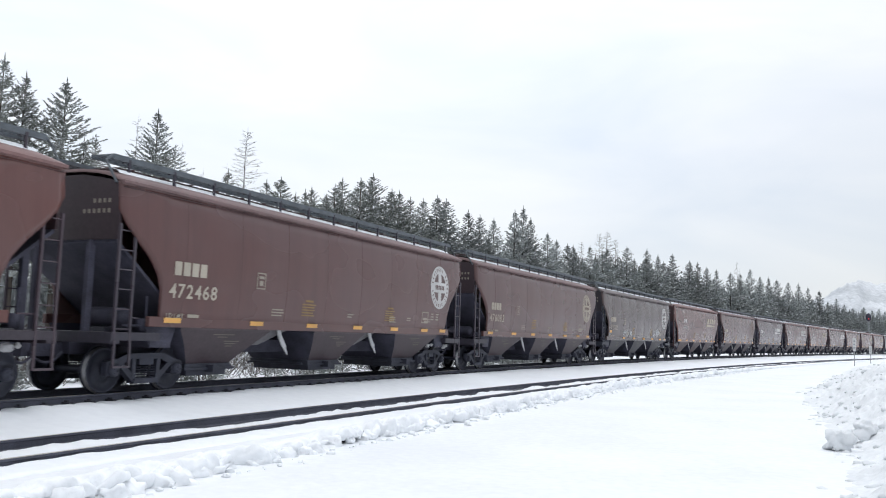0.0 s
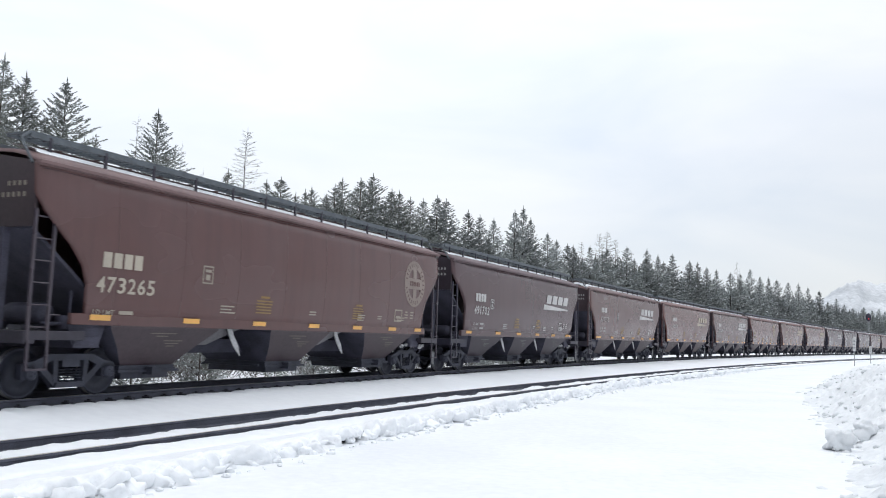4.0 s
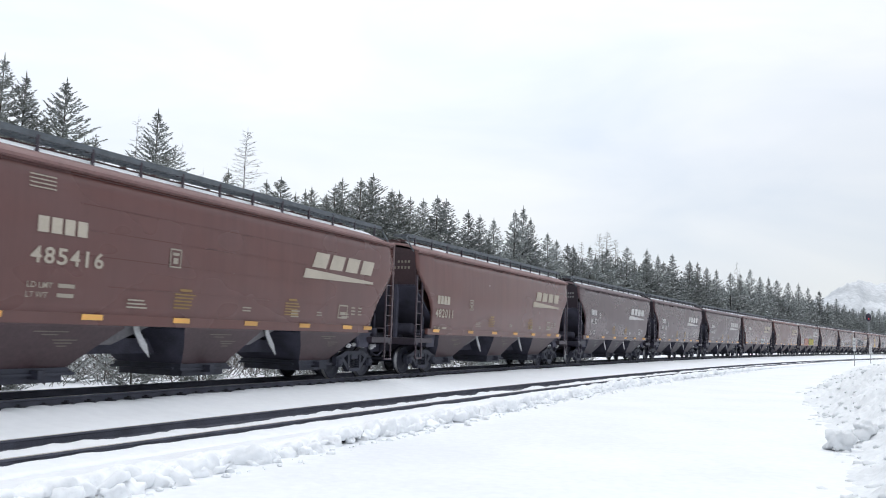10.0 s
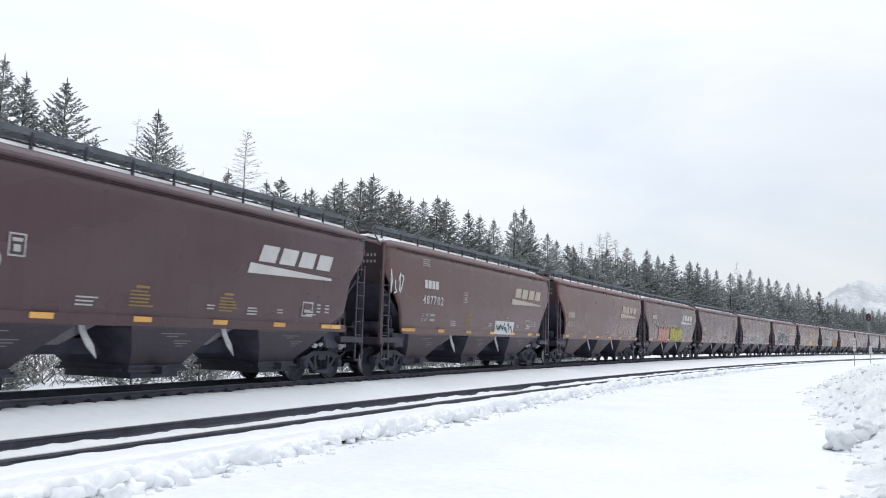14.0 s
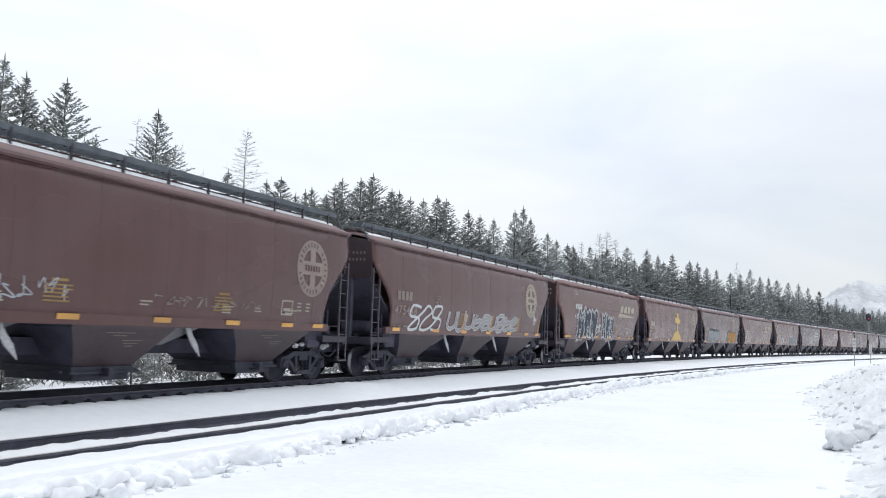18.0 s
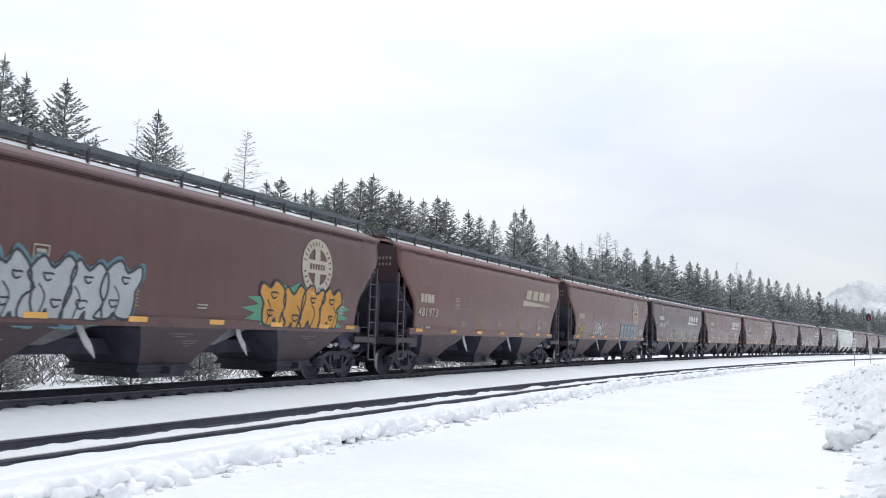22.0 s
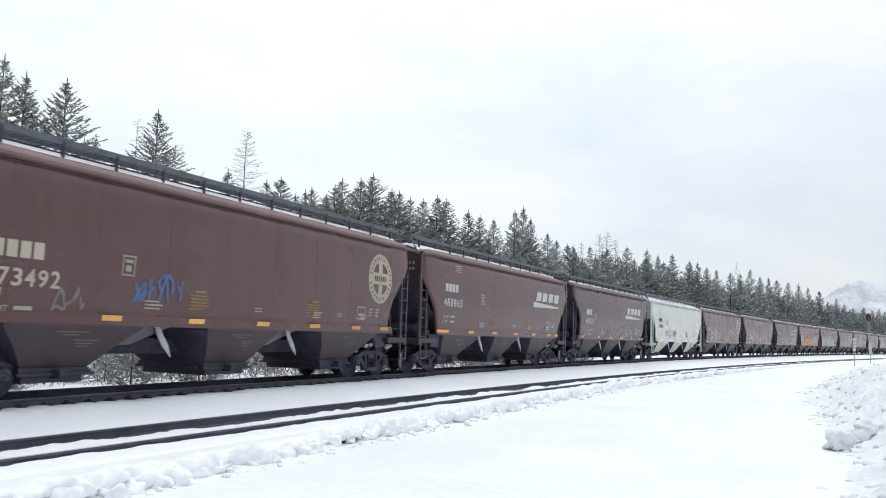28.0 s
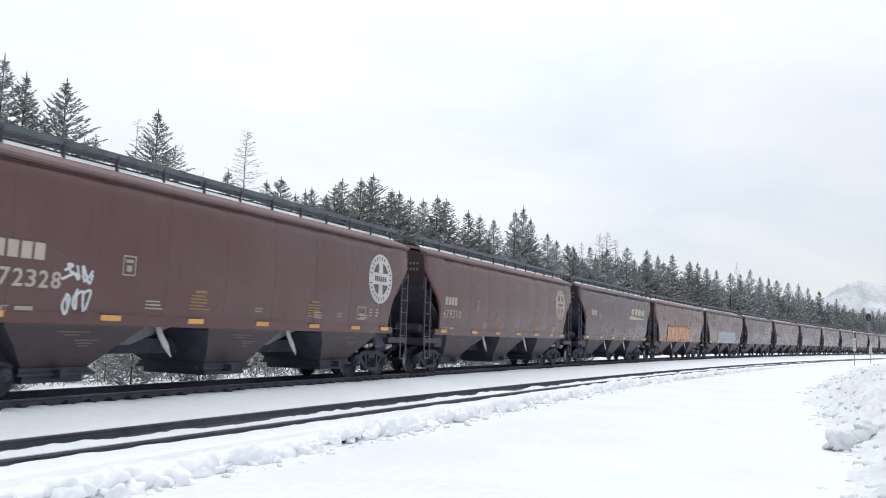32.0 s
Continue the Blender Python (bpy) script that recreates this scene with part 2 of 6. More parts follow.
def fbm(x, y, seed=1, octaves=4):
    t, a, n = 0.0, 0.5, 0.0
    for k in range(octaves):
        t = t + a * vnoise(x * 2**k, y * 2**k, seed + k)
        n += a
        a *= 0.5
    return t / n


# ---------------------------------------------------------------- type
def glyph_table(items):
    """The outlines of digits and short words from the built-in font, each as vertices and faces in a unit box."""
    table = {}
    for text in items:
        cu = bpy.data.curves.new("type", "FONT")
        cu.body, cu.size, cu.resolution_u, cu.offset = text, 1.0, 3, 0.018 if len(text) == 1 else 0.008
        ob = new("type", cu)
        me = bpy.data.meshes.new_from_object(ob.evaluated_get(bpy.context.evaluated_depsgraph_get()))
        v, f = [tuple(p.co) for p in me.vertices], [tuple(p.vertices) for p in me.polygons]
        bpy.data.meshes.remove(me)
        bpy.data.objects.remove(ob)
        bpy.data.curves.remove(cu)
        xs, ys = [p[0] for p in v], [p[1] for p in v]
        x0, x1, y0, y1 = min(xs), max(xs), min(ys), max(ys)
        wide = max(x1 - x0, 0.05)
        table[text] = ([((p[0] - x0) / wide, (p[1] - y0) / (y1 - y0)) for p in v], f)
    return table


GLYPHS = glyph_table(list("0123456789") + ["LD LMT", "LT WT"])


# ---------------------------------------------------------------- ground: one sheet of snow
def line_coords(x, y):
    """s and off of points on the plan."""
    s = 5.0 + (x - P0[0]) * math.sin(0.45) + (y - P0[1]) * math.cos(0.45)
    for _ in range(12):
        s = np.clip(s, S_MIN, S_MAX)
        px, py, ps = on_line(s)
        s = s + (x - px) * np.sin(ps) + (y - py) * np.cos(ps)
    px, py, ps = on_line(np.clip(s, S_MIN, S_MAX))
    return s, (x - px) * np.cos(ps) - (y - py) * np.sin(ps)


def step01(a, b, v):
    t = np.clip((v - a) / (b - a), 0, 1)
    return t * t * (3 - 2 * t)


ROAD_Z = -0.50


def cells(x, y, seed):
    """Distance to the nearest of many scattered points: rounded lumps with creases between."""
    g, k = _lattice(seed), _lattice(seed + 1)
    xi, yi = np.floor(x).astype(int), np.floor(y).astype(int)
    best = np.full(np.shape(x), 9.0)
    for i in (-1, 0, 1):
        for j in (-1, 0, 1):
            a, b = xi + i, yi + j
            best = np.minimum(best, np.hypot(a + g[a % 256, b % 256] - x, b + k[a % 256, b % 256] - y))
    return best


def dome(x, y, seed):
    """Rounded tops that fall away to creases."""
    return np.minimum(1.35 * cells(x, y, seed) ** 2, 0.9)


def bank_foot(y):
    """Where the ploughed bank on the near side of the road begins."""
    return np.interp(y, [-40, 0, 11.0, 15.2, 24.7, 33.8, 86.0, 140.0], [-12.0, 1.0, 4.95, 7.1, 10.6, 14.2, 41.5, 70.0])


def bank_rise(x, y):
    """Height of the ploughed bank over the road: the broad heap, and its lumps."""
    e = (x - bank_foot(y)) / 1.09
    rise = np.interp(y, [-40, 0, 5, 15, 35, 60, 95], [0.0, 1.2, 1.75, 1.65, 1.05, 0.6, 0.3])
    tall = rise * step01(0.0, 3.4, e + 0.6 * (fbm(x * 0.8, y * 0.5, 51) - 0.5)) * (0.78 + 0.42 * fbm(x * 0.6, y * 0.45, 61))
    cell = dome(x * 1.5, y * 1.0, 71) * 0.26 + dome(x * 3.9, y * 2.6, 74) * 0.17 + dome(x * 8.6, y * 5.5, 77) * 0.09
    lumps = step01(-0.15, 1.5, e) * np.clip(rise, 0, 1) * (0.24 - cell + 0.26 * (fbm(x * 2.4, y * 1.7, 81, 4) - 0.5))
    return tall, lumps


def ground_z(x, y):
    x, y = np.asarray(x, float), np.asarray(y, float)
    s, off = line_coords(x, y)
    r = np.hypot(x, y)
    near = np.exp(-r / 60.0)
    so = siding_off(s)
    z = np.full(x.shape, ROAD_Z)
    # a low terrace carries both tracks; its edge is broken by ploughed lumps
    edge = np.maximum(4.85, so + SIDING_GAUGE + 0.75) - 0.42
    terrace = step01(edge + 0.10, edge - 0.12, off) * step01(-8.0, -4.0, off)
    level = -0.40
    z = z + terrace * (level - ROAD_Z)
    # under the siding and the strip between the tracks the ground lies lower; strips of snow fill it
    z = np.where((off > -0.15) & (off < so + SIDING_GAUGE + 0.30) & (s < 176), -0.56, z)
    # the main track: bare ballast bed
    bed = step01(-3.35, -3.15, off) * step01(-0.05, -0.15, off)
    z = z * (1 - bed) + bed * (-0.34)
    # beyond it a drift, a ditch, and ground that climbs into the woods
    far = -3.3 - off
    back = np.where(far > 0, -0.16 - 0.35 * step01(0.3, 4.0, far) + 0.02 * np.clip(far - 8, 0, 60) + 0.5 * (fbm(x * 0.12, y * 0.12, 41) - 0.5) * step01(4, 15, far), 0)
    z = np.where(far > 0, back, z)
    # the core of the ploughed bank on the near side of the road
    e = (x - bank_foot(y)) / 1.09
    z = z + bank_rise(x, y)[0] * 0.9 * step01(0.2, 1.0, e) * step01(-8, 2, y) - 0.08 * step01(0.6, 1.2, e)
    # wheel ruts and scuffs on the road
    on_road = step01(edge + 0.3, edge + 1.0, off) * step01(0.2, -0.6, e)
    z = z + on_road * near * (0.05 * (fbm(s * 0.35, off * 1.6, 91) - 0.5) + 0.16 * np.clip(fbm(x * 2.6, y * 2.6, 95) - 0.56, 0, 1) * step01(1.5, 3.5, x - 0.12 * y))
    z = z + step01(60, 900, r) * 1.0 * (fbm(x * 0.004, y * 0.004, 97) - 0.5)
    return z


def build_ground():
    view = np.linspace(-31, 31, 300)
    rest = np.concatenate([np.linspace(35, 90, 24), np.linspace(96, 264, 26), np.linspace(270, 325, 24)])
    ang = np.radians(np.concatenate([view, rest]))
    rr = [1.5]
    while rr[-1] < 4600:
        r = rr[-1]
        rr.append(r * (1.010 if 7 < r < 40 else 1.03 if 40 <= r < 120 else 1.07 if r >= 120 else 1.03))
    rr = np.array(rr)
    na, nr = len(ang), len(rr)
    R, A = np.meshgrid(rr, ang, indexing="ij")
    X, Y = R * np.sin(A), R * np.cos(A)
    Z = ground_z(X.ravel(), Y.ravel()).reshape(X.shape)
    verts = np.stack([X.ravel(), Y.ravel(), Z.ravel()], 1)
    i, j = np.meshgrid(np.arange(nr - 1), np.arange(na), indexing="ij")
    k = (j + 1) % na
    quads = np.stack([i * na + j, (i + 1) * na + j, (i + 1) * na + k, i * na + k], -1).reshape(-1, 4)
    verts = np.vstack([verts, [[0, 0, ROAD_Z]]])
    me = bpy.data.meshes.new("ground")
    tri = np.stack([np.full(na, len(verts) - 1), np.arange(na), (np.arange(na) + 1) % na], 1)
    me.from_pydata(verts.tolist(), [], quads.tolist() + tri.tolist())
    me.polygons.foreach_set("use_smooth", [True] * len(me.polygons))
    me.materials.append(M_ROAD)
    me.update()
    tagged(new("ground", me), "deep snow over the ground, ploughed road and lineside", "snow", kind="structure")


build_ground()


def build_bank():
    e = np.concatenate([np.arange(-0.5, 4.0, 0.035), np.arange(4.0, 8.0, 0.12)])
    ys = [3.0]
    while ys[-1] < 75:
        ys.append(ys[-1] * (1.0075 if ys[-1] < 30 else 1.015))
    Y, E_ = np.meshgrid(np.array(ys), e, indexing="ij")
    X = bank_foot(Y) + E_ * 1.09
    tall, lumps = bank_rise(X, Y)
    Z = ROAD_Z - 0.035 + tall + np.maximum(lumps, -0.25 * np.clip(tall, 0, 1)) - 0.3 * step01(7.0, 8.0, E_) - 0.55 * step01(5.2, 3.0, Y)
    n = len(e)
    k = np.arange((len(ys) - 1) * n).reshape(-1, n)[:, :-1].ravel()
    me = raw_mesh("snow_bank", np.stack([X.ravel(), Y.ravel(), Z.ravel()], 1).tolist(), np.stack([k, k + 1, k + 1 + n, k + n], 1).tolist(), M_BANK, True)
    tagged(new("snow_bank", me), "lumpy bank of ploughed snow beside the road", "snow bank", kind="structure")


build_bank()


# ---------------------------------------------------------------- rails
def rail(name, s, off, z, label):
    prof = [(-0.034, 0.0), (0.034, 0.0), (0.036, -0.03), (0.012, -0.05), (0.010, -0.13), (0.068, -0.155), (0.068, -0.17), (-0.068, -0.17), (-0.068, -0.155), (-0.010, -0.13), (-0.012, -0.05), (-0.036, -0.03)]
    x, y, p = on_line(s)
    n = len(prof)
    verts, faces, mi = [], [], []
    for k in range(len(s)):
        for w, h in prof:
            d = off[k] + w
            verts.append((x[k] + d * math.cos(p[k]), y[k] - d * math.sin(p[k]), z[k] + h))
    for k in range(len(s) - 1):
        for i in range(n):
            j = (i + 1) % n
            faces.append((k * n + i, k * n + j, (k + 1) * n + j, (k + 1) * n + i))
            mi.append(1 if i == 0 else 0)
    ob = new(name, raw_mesh(name, verts, faces, [M_RAIL, M_HEAD], index=mi))
    return tagged(ob, label, "rail", kind="structure")


def build_track():
    s = np.concatenate([np.arange(-120, 80, 1.0), np.arange(80, 700, 5.0)])
    flat = np.zeros(len(s))
    rail("rail_1", s, flat - SIDE - 0.753, flat, "dark steel rail of the main track")
    rail("rail_2", s, flat - SIDE + 0.753, flat, "dark steel rail of the main track")
    u = np.concatenate([np.arange(-120, 80, 1.0), np.arange(80, 180, 4.0)])
    so = siding_off(u)
    rail("rail_3", u, so - 0.034, np.full(len(u), SIDING_Z), "snowbound steel rail of the siding, worn bright on top")
    rail("rail_4", u, so - 0.034 + SIDING_GAUGE, np.full(len(u), SIDING_Z), "snowbound steel rail of the siding")
    # ballast bed of the main track
    s = np.concatenate([np.arange(-150, 90, 0.6), np.arange(90, 700, 6.0)])
    x, y, p = on_line(s)
    offs = [-3.25, -2.9, -1.56, -0.5, -0.16]
    hs = [-0.29, -0.20, -0.21, -0.20, -0.27]
    verts, faces = [], []
    for k in range(len(s)):
        for d, h in zip(offs, hs):
            verts.append((x[k] + d * math.cos(p[k]), y[k] - d * math.sin(p[k]), h + random.uniform(-0.015, 0.02)))
    for k in range(len(s) - 1):
        for i in range(4):
            faces.append((k * 5 + i, k * 5 + i + 1, (k + 1) * 5 + i + 1, (k + 1) * 5 + i))
    bed = tagged(new("ballast_bed", raw_mesh("ballast_bed", verts, faces, M_BALLAST)), "dark gravel bed of the main track, blown clear of snow", "ballast", kind="structure")
    return bed


BED = build_track()


def snow_strip(name, lo, hi, label, rough=1.0, crown=0.0):
    """A long strip of snow between two wavering edges: lo and hi give (offset, height) of each edge against s."""
    s = np.concatenate([np.arange(-120, -18, 2.0), np.arange(-18, 34, 0.06), np.arange(34, 80, 0.2), np.arange(80, 178, 1.0)])
    fr = np.array([0.0, 0.015, 0.06, 0.14, 0.27, 0.42, 0.58, 0.73, 0.86, 0.94, 0.985, 1.0])
    drop = np.array([0.15, 0.035, 0.008, 0, 0, 0, 0, 0, 0, 0.008, 0.035, 0.15])
    o0, z0 = lo(s)
    o1, z1 = hi(s)
    S = np.repeat(s[:, None], len(fr), 1)
    O = o0[:, None] + (o1 - o0)[:, None] * fr
    Z = z0[:, None] + (z1 - z0)[:, None] * fr - drop + crown * np.sin(math.pi * np.clip(fr / 0.55, 0, 1)) + rough * (0.055 * (fbm(S * 0.8, O * 1.1, 131) - 0.5) + 0.035 * (fbm(S * 3.5, O * 3.5, 135, 3) - 0.5))
    x, y, p = on_line(S, O)
    n = len(fr)
    k = np.arange((len(s) - 1) * n).reshape(-1, n)[:, :-1].ravel()
    faces = np.stack([k, k + 1, k + 1 + n, k + n], 1)
    me = raw_mesh(name, np.stack([x.ravel(), y.ravel(), Z.ravel()], 1).tolist(), faces.tolist(), M_SNOW, True)
    tagged(new(name, me), label, "snow", kind="structure")


def waver(s, rate, seed, size):
    return size * (fbm(s * rate, s * 0 + seed * 1.7, seed, 3) - 0.5) * 2


def build_strips():
    x = np.concatenate([np.arange(-120, 80, 1.0), np.arange(80, 178, 2.0)])
    verts, faces = [], []
    so = siding_off(x)
    for d in (-0.12, SIDING_GAUGE + 0.06):
        px, py, _ = on_line(x, so + d)
        verts.append(np.stack([px, py, np.full(len(x), -0.505)], 1))
    n = len(x)
    faces = [(i, i + n, i + 1 + n, i + 1) for i in range(n - 1)]
    tagged(new("siding_ballast", raw_mesh("siding_ballast", np.vstack(verts).tolist(), faces, M_BALLAST)), "dark gravel showing beside the siding's rails", "ballast", kind="structure")
    end = siding_off
    scallop = lambda s: 0.035 * np.abs(np.sin(math.pi * (s + 16) / 0.52))
    snow_strip("snow_between_tracks", lambda s: (-0.70 - 2 * scallop(s) + waver(s, 1.1, 141, 0.04), -0.150 + scallop(s) + waver(s, 0.9, 147, 0.015)),
               lambda s: (end(s) - 0.15 + waver(s, 1.5, 142, 0.02), np.full(len(s), SIDING_Z - 0.055)), "smooth snow between the main track and the siding", 1.0, 0.06)
    snow_strip("snow_in_siding", lambda s: (end(s) + 0.17 + waver(s, 1.6, 143, 0.12) + waver(s, 5.0, 146, 0.05), np.full(len(s), SIDING_Z - 0.115)),
               lambda s: (end(s) + SIDING_GAUGE - 0.10 + waver(s, 2.0, 144, 0.03), np.full(len(s), SIDING_Z - 0.085)), "snow packed between the siding's rails", 2.6)
    snow_strip("snow_beside_siding", lambda s: (end(s) + SIDING_GAUGE - 0.01 + waver(s, 1.8, 145, 0.02), np.full(len(s), SIDING_Z - 0.065)),
               lambda s: (end(s) + SIDING_GAUGE + 0.72, np.full(len(s), -0.375)), "smooth snow along the siding")


build_strips()


def build_berm():
    """The edge of the terrace, cut by the plough: rounded, overhanging lobes with hollows and bare soil under them."""
    s = np.concatenate([np.arange(-14, 24, 0.035), np.arange(24, 70, 0.10)])
    base = np.maximum(4.85, siding_off(s) + SIDING_GAUGE + 0.75)
    zero = np.zeros(len(s))
    fade = 1 - 0.5 * step01(25, 60, s)
    bay = np.minimum(cells(s * 1.05, zero + 0.5, 151), 0.85)
    bite = np.minimum(cells(s * 2.9, zero + 0.5, 163), 0.85)
    lip = base + fade * (0.62 * (0.30 - bay ** 1.5) + 0.30 * (0.25 - bite ** 1.6) + 0.40 * (fbm(s * 0.55, zero + 2.0, 167, 3) - 0.5))
    top = -0.335 + fade * (0.20 * (0.34 - bay ** 2) + 0.16 * (fbm(s * 1.3, zero + 7.0, 169, 3) - 0.5))
    foot = ROAD_Z - 0.05 + fade * 0.5 * np.clip(fbm(s * 2.1, zero + 4.0, 171, 3) - 0.52, 0, 1)
    back = np.linspace(-0.78, -0.02, 16)
    turn = np.radians(np.concatenate([np.linspace(8, 90, 10), np.linspace(102, 178, 8)]))
    O, Z = [], []
    half, mid = (top - foot) / 2, (top + foot) / 2
    reach = 0.10 + 0.10 * fbm(s * 1.7, zero + 5.0, 173, 3)
    for b in back:
        k = step01(-0.72, -0.10, b)
        O.append(base + b * 1.0 + (lip - reach - base) * step01(-0.78, -0.02, b))
        Z.append(-0.385 * (1 - k) + top * k - 0.07 * step01(-0.62, -0.78, b))
    for a in turn:
        O.append(lip - reach + reach * math.sin(a) - (0.05 * (1 - math.sin(a)) if a > math.pi / 2 else 0))
        Z.append(mid + half * math.copysign(abs(math.cos(a)) ** 0.8, math.cos(a)))
    O, Z = np.stack(O, 1), np.stack(Z, 1)
    S = np.repeat(s[:, None], O.shape[1], 1)
    along = O - base[:, None] + (top[:, None] - Z) * 1.1
    near = np.exp(-(((along - 0.05) / 0.34) ** 2)) * fade[:, None]
    lump = 0.34 * (0.30 - dome(S * 2.3, along * 2.6, 155)) + 0.17 * (0.30 - dome(S * 5.2, along * 5.6, 157)) + 0.08 * (fbm(S * 5.0, along * 5.0, 159, 4) - 0.5)
    face = np.clip((top[:, None] - Z) / (top - foot)[:, None], 0, 1)
    O = O + near * lump * (0.25 + 0.75 * face)
    Z = Z + near * lump * 0.75 * (1 - face)
    Z = Z - 0.12 * step01(55, 70, S)
    x, y, p = on_line(S, O)
    n = O.shape[1]
    k = np.arange((len(s) - 1) * n).reshape(-1, n)[:, :-1].ravel()
    me = raw_mesh("snow_berm", np.stack([x.ravel(), y.ravel(), Z.ravel()], 1).tolist(), np.stack([k, k + 1, k + 1 + n, k + n], 1).tolist(), M_BERM, True)
    tagged(new("snow_berm", me), "low lumpy berm of ploughed snow along the siding", "snow berm", kind="structure")
    # bare soil behind the hollows
    verts = []
    for d, z in ((-0.30, 0.12), (-0.27, -0.06)):
        x, y, p = on_line(s[::4], (lip - reach)[::4] + d + 0.22)
        verts.append(np.stack([x, y, np.full(len(x), ROAD_Z + z)], 1))
    n = len(s[::4])
    tagged(new("soil", raw_mesh("soil", np.vstack(verts).tolist(), [(i, i + n, i + 1 + n, i + 1) for i in range(n - 1)], M_BALLAST)), "dark bare soil under the edge of the ploughed snow", "soil", kind="structure")


build_berm()

# ---------------------------------------------------------------- woods
def tuft(verts, faces, mi, p, d, length, width, rnd, m, cross=True):
    """A twig clothed in needles: two narrow blades that cross along it, widest past the middle."""
    side = d.orthogonal().normalized()
    side.rotate(Quaternion(d, rnd.uniform(0, math.pi)))
    for k in range(2 if cross else 1):
        b = len(verts)
        verts += [p, p + d * length * 0.6 + side * width, p + d * length, p + d * length * 0.55 - side * width]
        faces.append((b, b + 1, b + 2, b + 3))
        mi.append(m)
        side = d.cross(side)


def conifer_mesh(seed, boughs=230, spread=0.2, ragged=0.35, snow=0.4, base=0.06, leaf=0.021, taper=0.88, bias=0.75):
    """The crown of a spruce or pine of height 1: boughs that sweep upwards, set with needle-clad twigs, some under snow."""
    rnd = random.Random(seed)
    verts, faces, mi = [], [], []
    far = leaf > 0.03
    lobes = [rnd.uniform(0.72, 1.18) for _ in range(15)]
    lean = [rnd.uniform(0.75, 1.2) for _ in range(6)]
    for k in range(boughs):
        f = ((k + rnd.random()) / boughs) ** bias
        z0 = base + (0.965 - base) * f
        a = rnd.uniform(0, 2 * math.pi)
        g = f * 13.9
        lobe = lobes[int(g)] * (1 - g % 1) + lobes[int(g) + 1] * (g % 1)
        ln = (spread * (1 - f) ** taper * lobe * lean[int(a / 6.2832 * 5.999)] + 0.006) * rnd.uniform(1 - ragged, 1.1)
        rise = rnd.uniform(-0.15, 0.25) + 0.75 * f
        d = Vector((math.cos(a), math.sin(a), rise)).normalized()
        size0 = leaf * (1 - (0.78 if far else 0.62) * f)
        steps = max(2, int(ln / (size0 * (0.75 if far else 0.62))))
        for q in range(steps):
            g = (q + 0.8) / steps
            if g < 0.35 and rnd.random() < 0.35:
                continue
            p = Vector((0, 0, z0)) + d * ln * g + Vector((0, 0, ln * (0.30 * g * g - 0.26 * g)))
            for side in (-1, 1) if far else (-1, 1, 0):
                yaw = a + side * rnd.uniform(0.35, 1.15)
                e = Vector((math.cos(yaw), math.sin(yaw), rnd.uniform(-0.15, 0.75) + 0.5 * f)).normalized()
                size = size0 * rnd.uniform(0.6, 1.3)
                tuft(verts, faces, mi, p, e, size, size * (0.25 if far else 0.16), rnd, 0, rnd.random() < 0.55)
                if rnd.random() < snow:
                    tuft(verts, faces, mi, p + Vector((0, 0, size * 0.11)), e, size * 0.9, size * 0.15, rnd, 1, False)
    for i in range(22):  # the leader and its short side shoots
        z = 0.93 + 0.055 * i / 21
        a = rnd.uniform(0, 6.283)
        e = Vector((math.cos(a), math.sin(a), 1.3)).normalized()
        tuft(verts, faces, mi, Vector((0, 0, z)), e, 0.012 * (1.15 - i / 21), 0.0022, rnd, 0)
    tuft(verts, faces, mi, Vector((0, 0, 0.965)), Vector((0, 0, 1)), 0.035, 0.0016, rnd, 0)
    return raw_mesh("crown", verts, faces, [M_FROST_HAZE if far else M_NEEDLE, M_TREESNOW], index=mi)


def trunk_mesh(r=0.0085):
    bm = bmesh.new()
    bar(bm, (0, 0, -0.02), (0.002, 0, 0.5), r, 7, r * 0.6)
    bar(bm, (0.002, 0, 0.5), (0, 0, 0.97), r * 0.6, 6, 0.001)
    return mesh_of("trunk", bm, M_BARK, True)


TRUNK = trunk_mesh()
CROWNS = [
    conifer_mesh(1, 330, 0.24, 0.4, 0.58, 0.22), conifer_mesh(2, 300, 0.21, 0.5, 0.55, 0.22), conifer_mesh(3, 320, 0.25, 0.45, 0.6, 0.22), conifer_mesh(4, 290, 0.18, 0.4, 0.62, 0.22),
    conifer_mesh(5, 320, 0.26, 0.5, 0.58, 0.24), conifer_mesh(6, 320, 0.23, 0.4, 0.62, 0.22), conifer_mesh(7, 290, 0.22, 0.55, 0.52, 0.26),
]
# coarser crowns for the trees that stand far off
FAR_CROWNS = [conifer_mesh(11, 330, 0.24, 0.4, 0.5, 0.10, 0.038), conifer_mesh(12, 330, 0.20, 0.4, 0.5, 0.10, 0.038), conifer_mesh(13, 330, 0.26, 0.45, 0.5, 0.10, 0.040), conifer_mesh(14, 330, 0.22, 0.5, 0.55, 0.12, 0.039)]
# young trees, full to the ground
YOUNG = [conifer_mesh(21, 110, 0.30, 0.4, 0.28, 0.0, 0.065, 0.7, 1.0), conifer_mesh(22, 110, 0.26, 0.4, 0.25, 0.0, 0.065, 0.7, 1.0)]


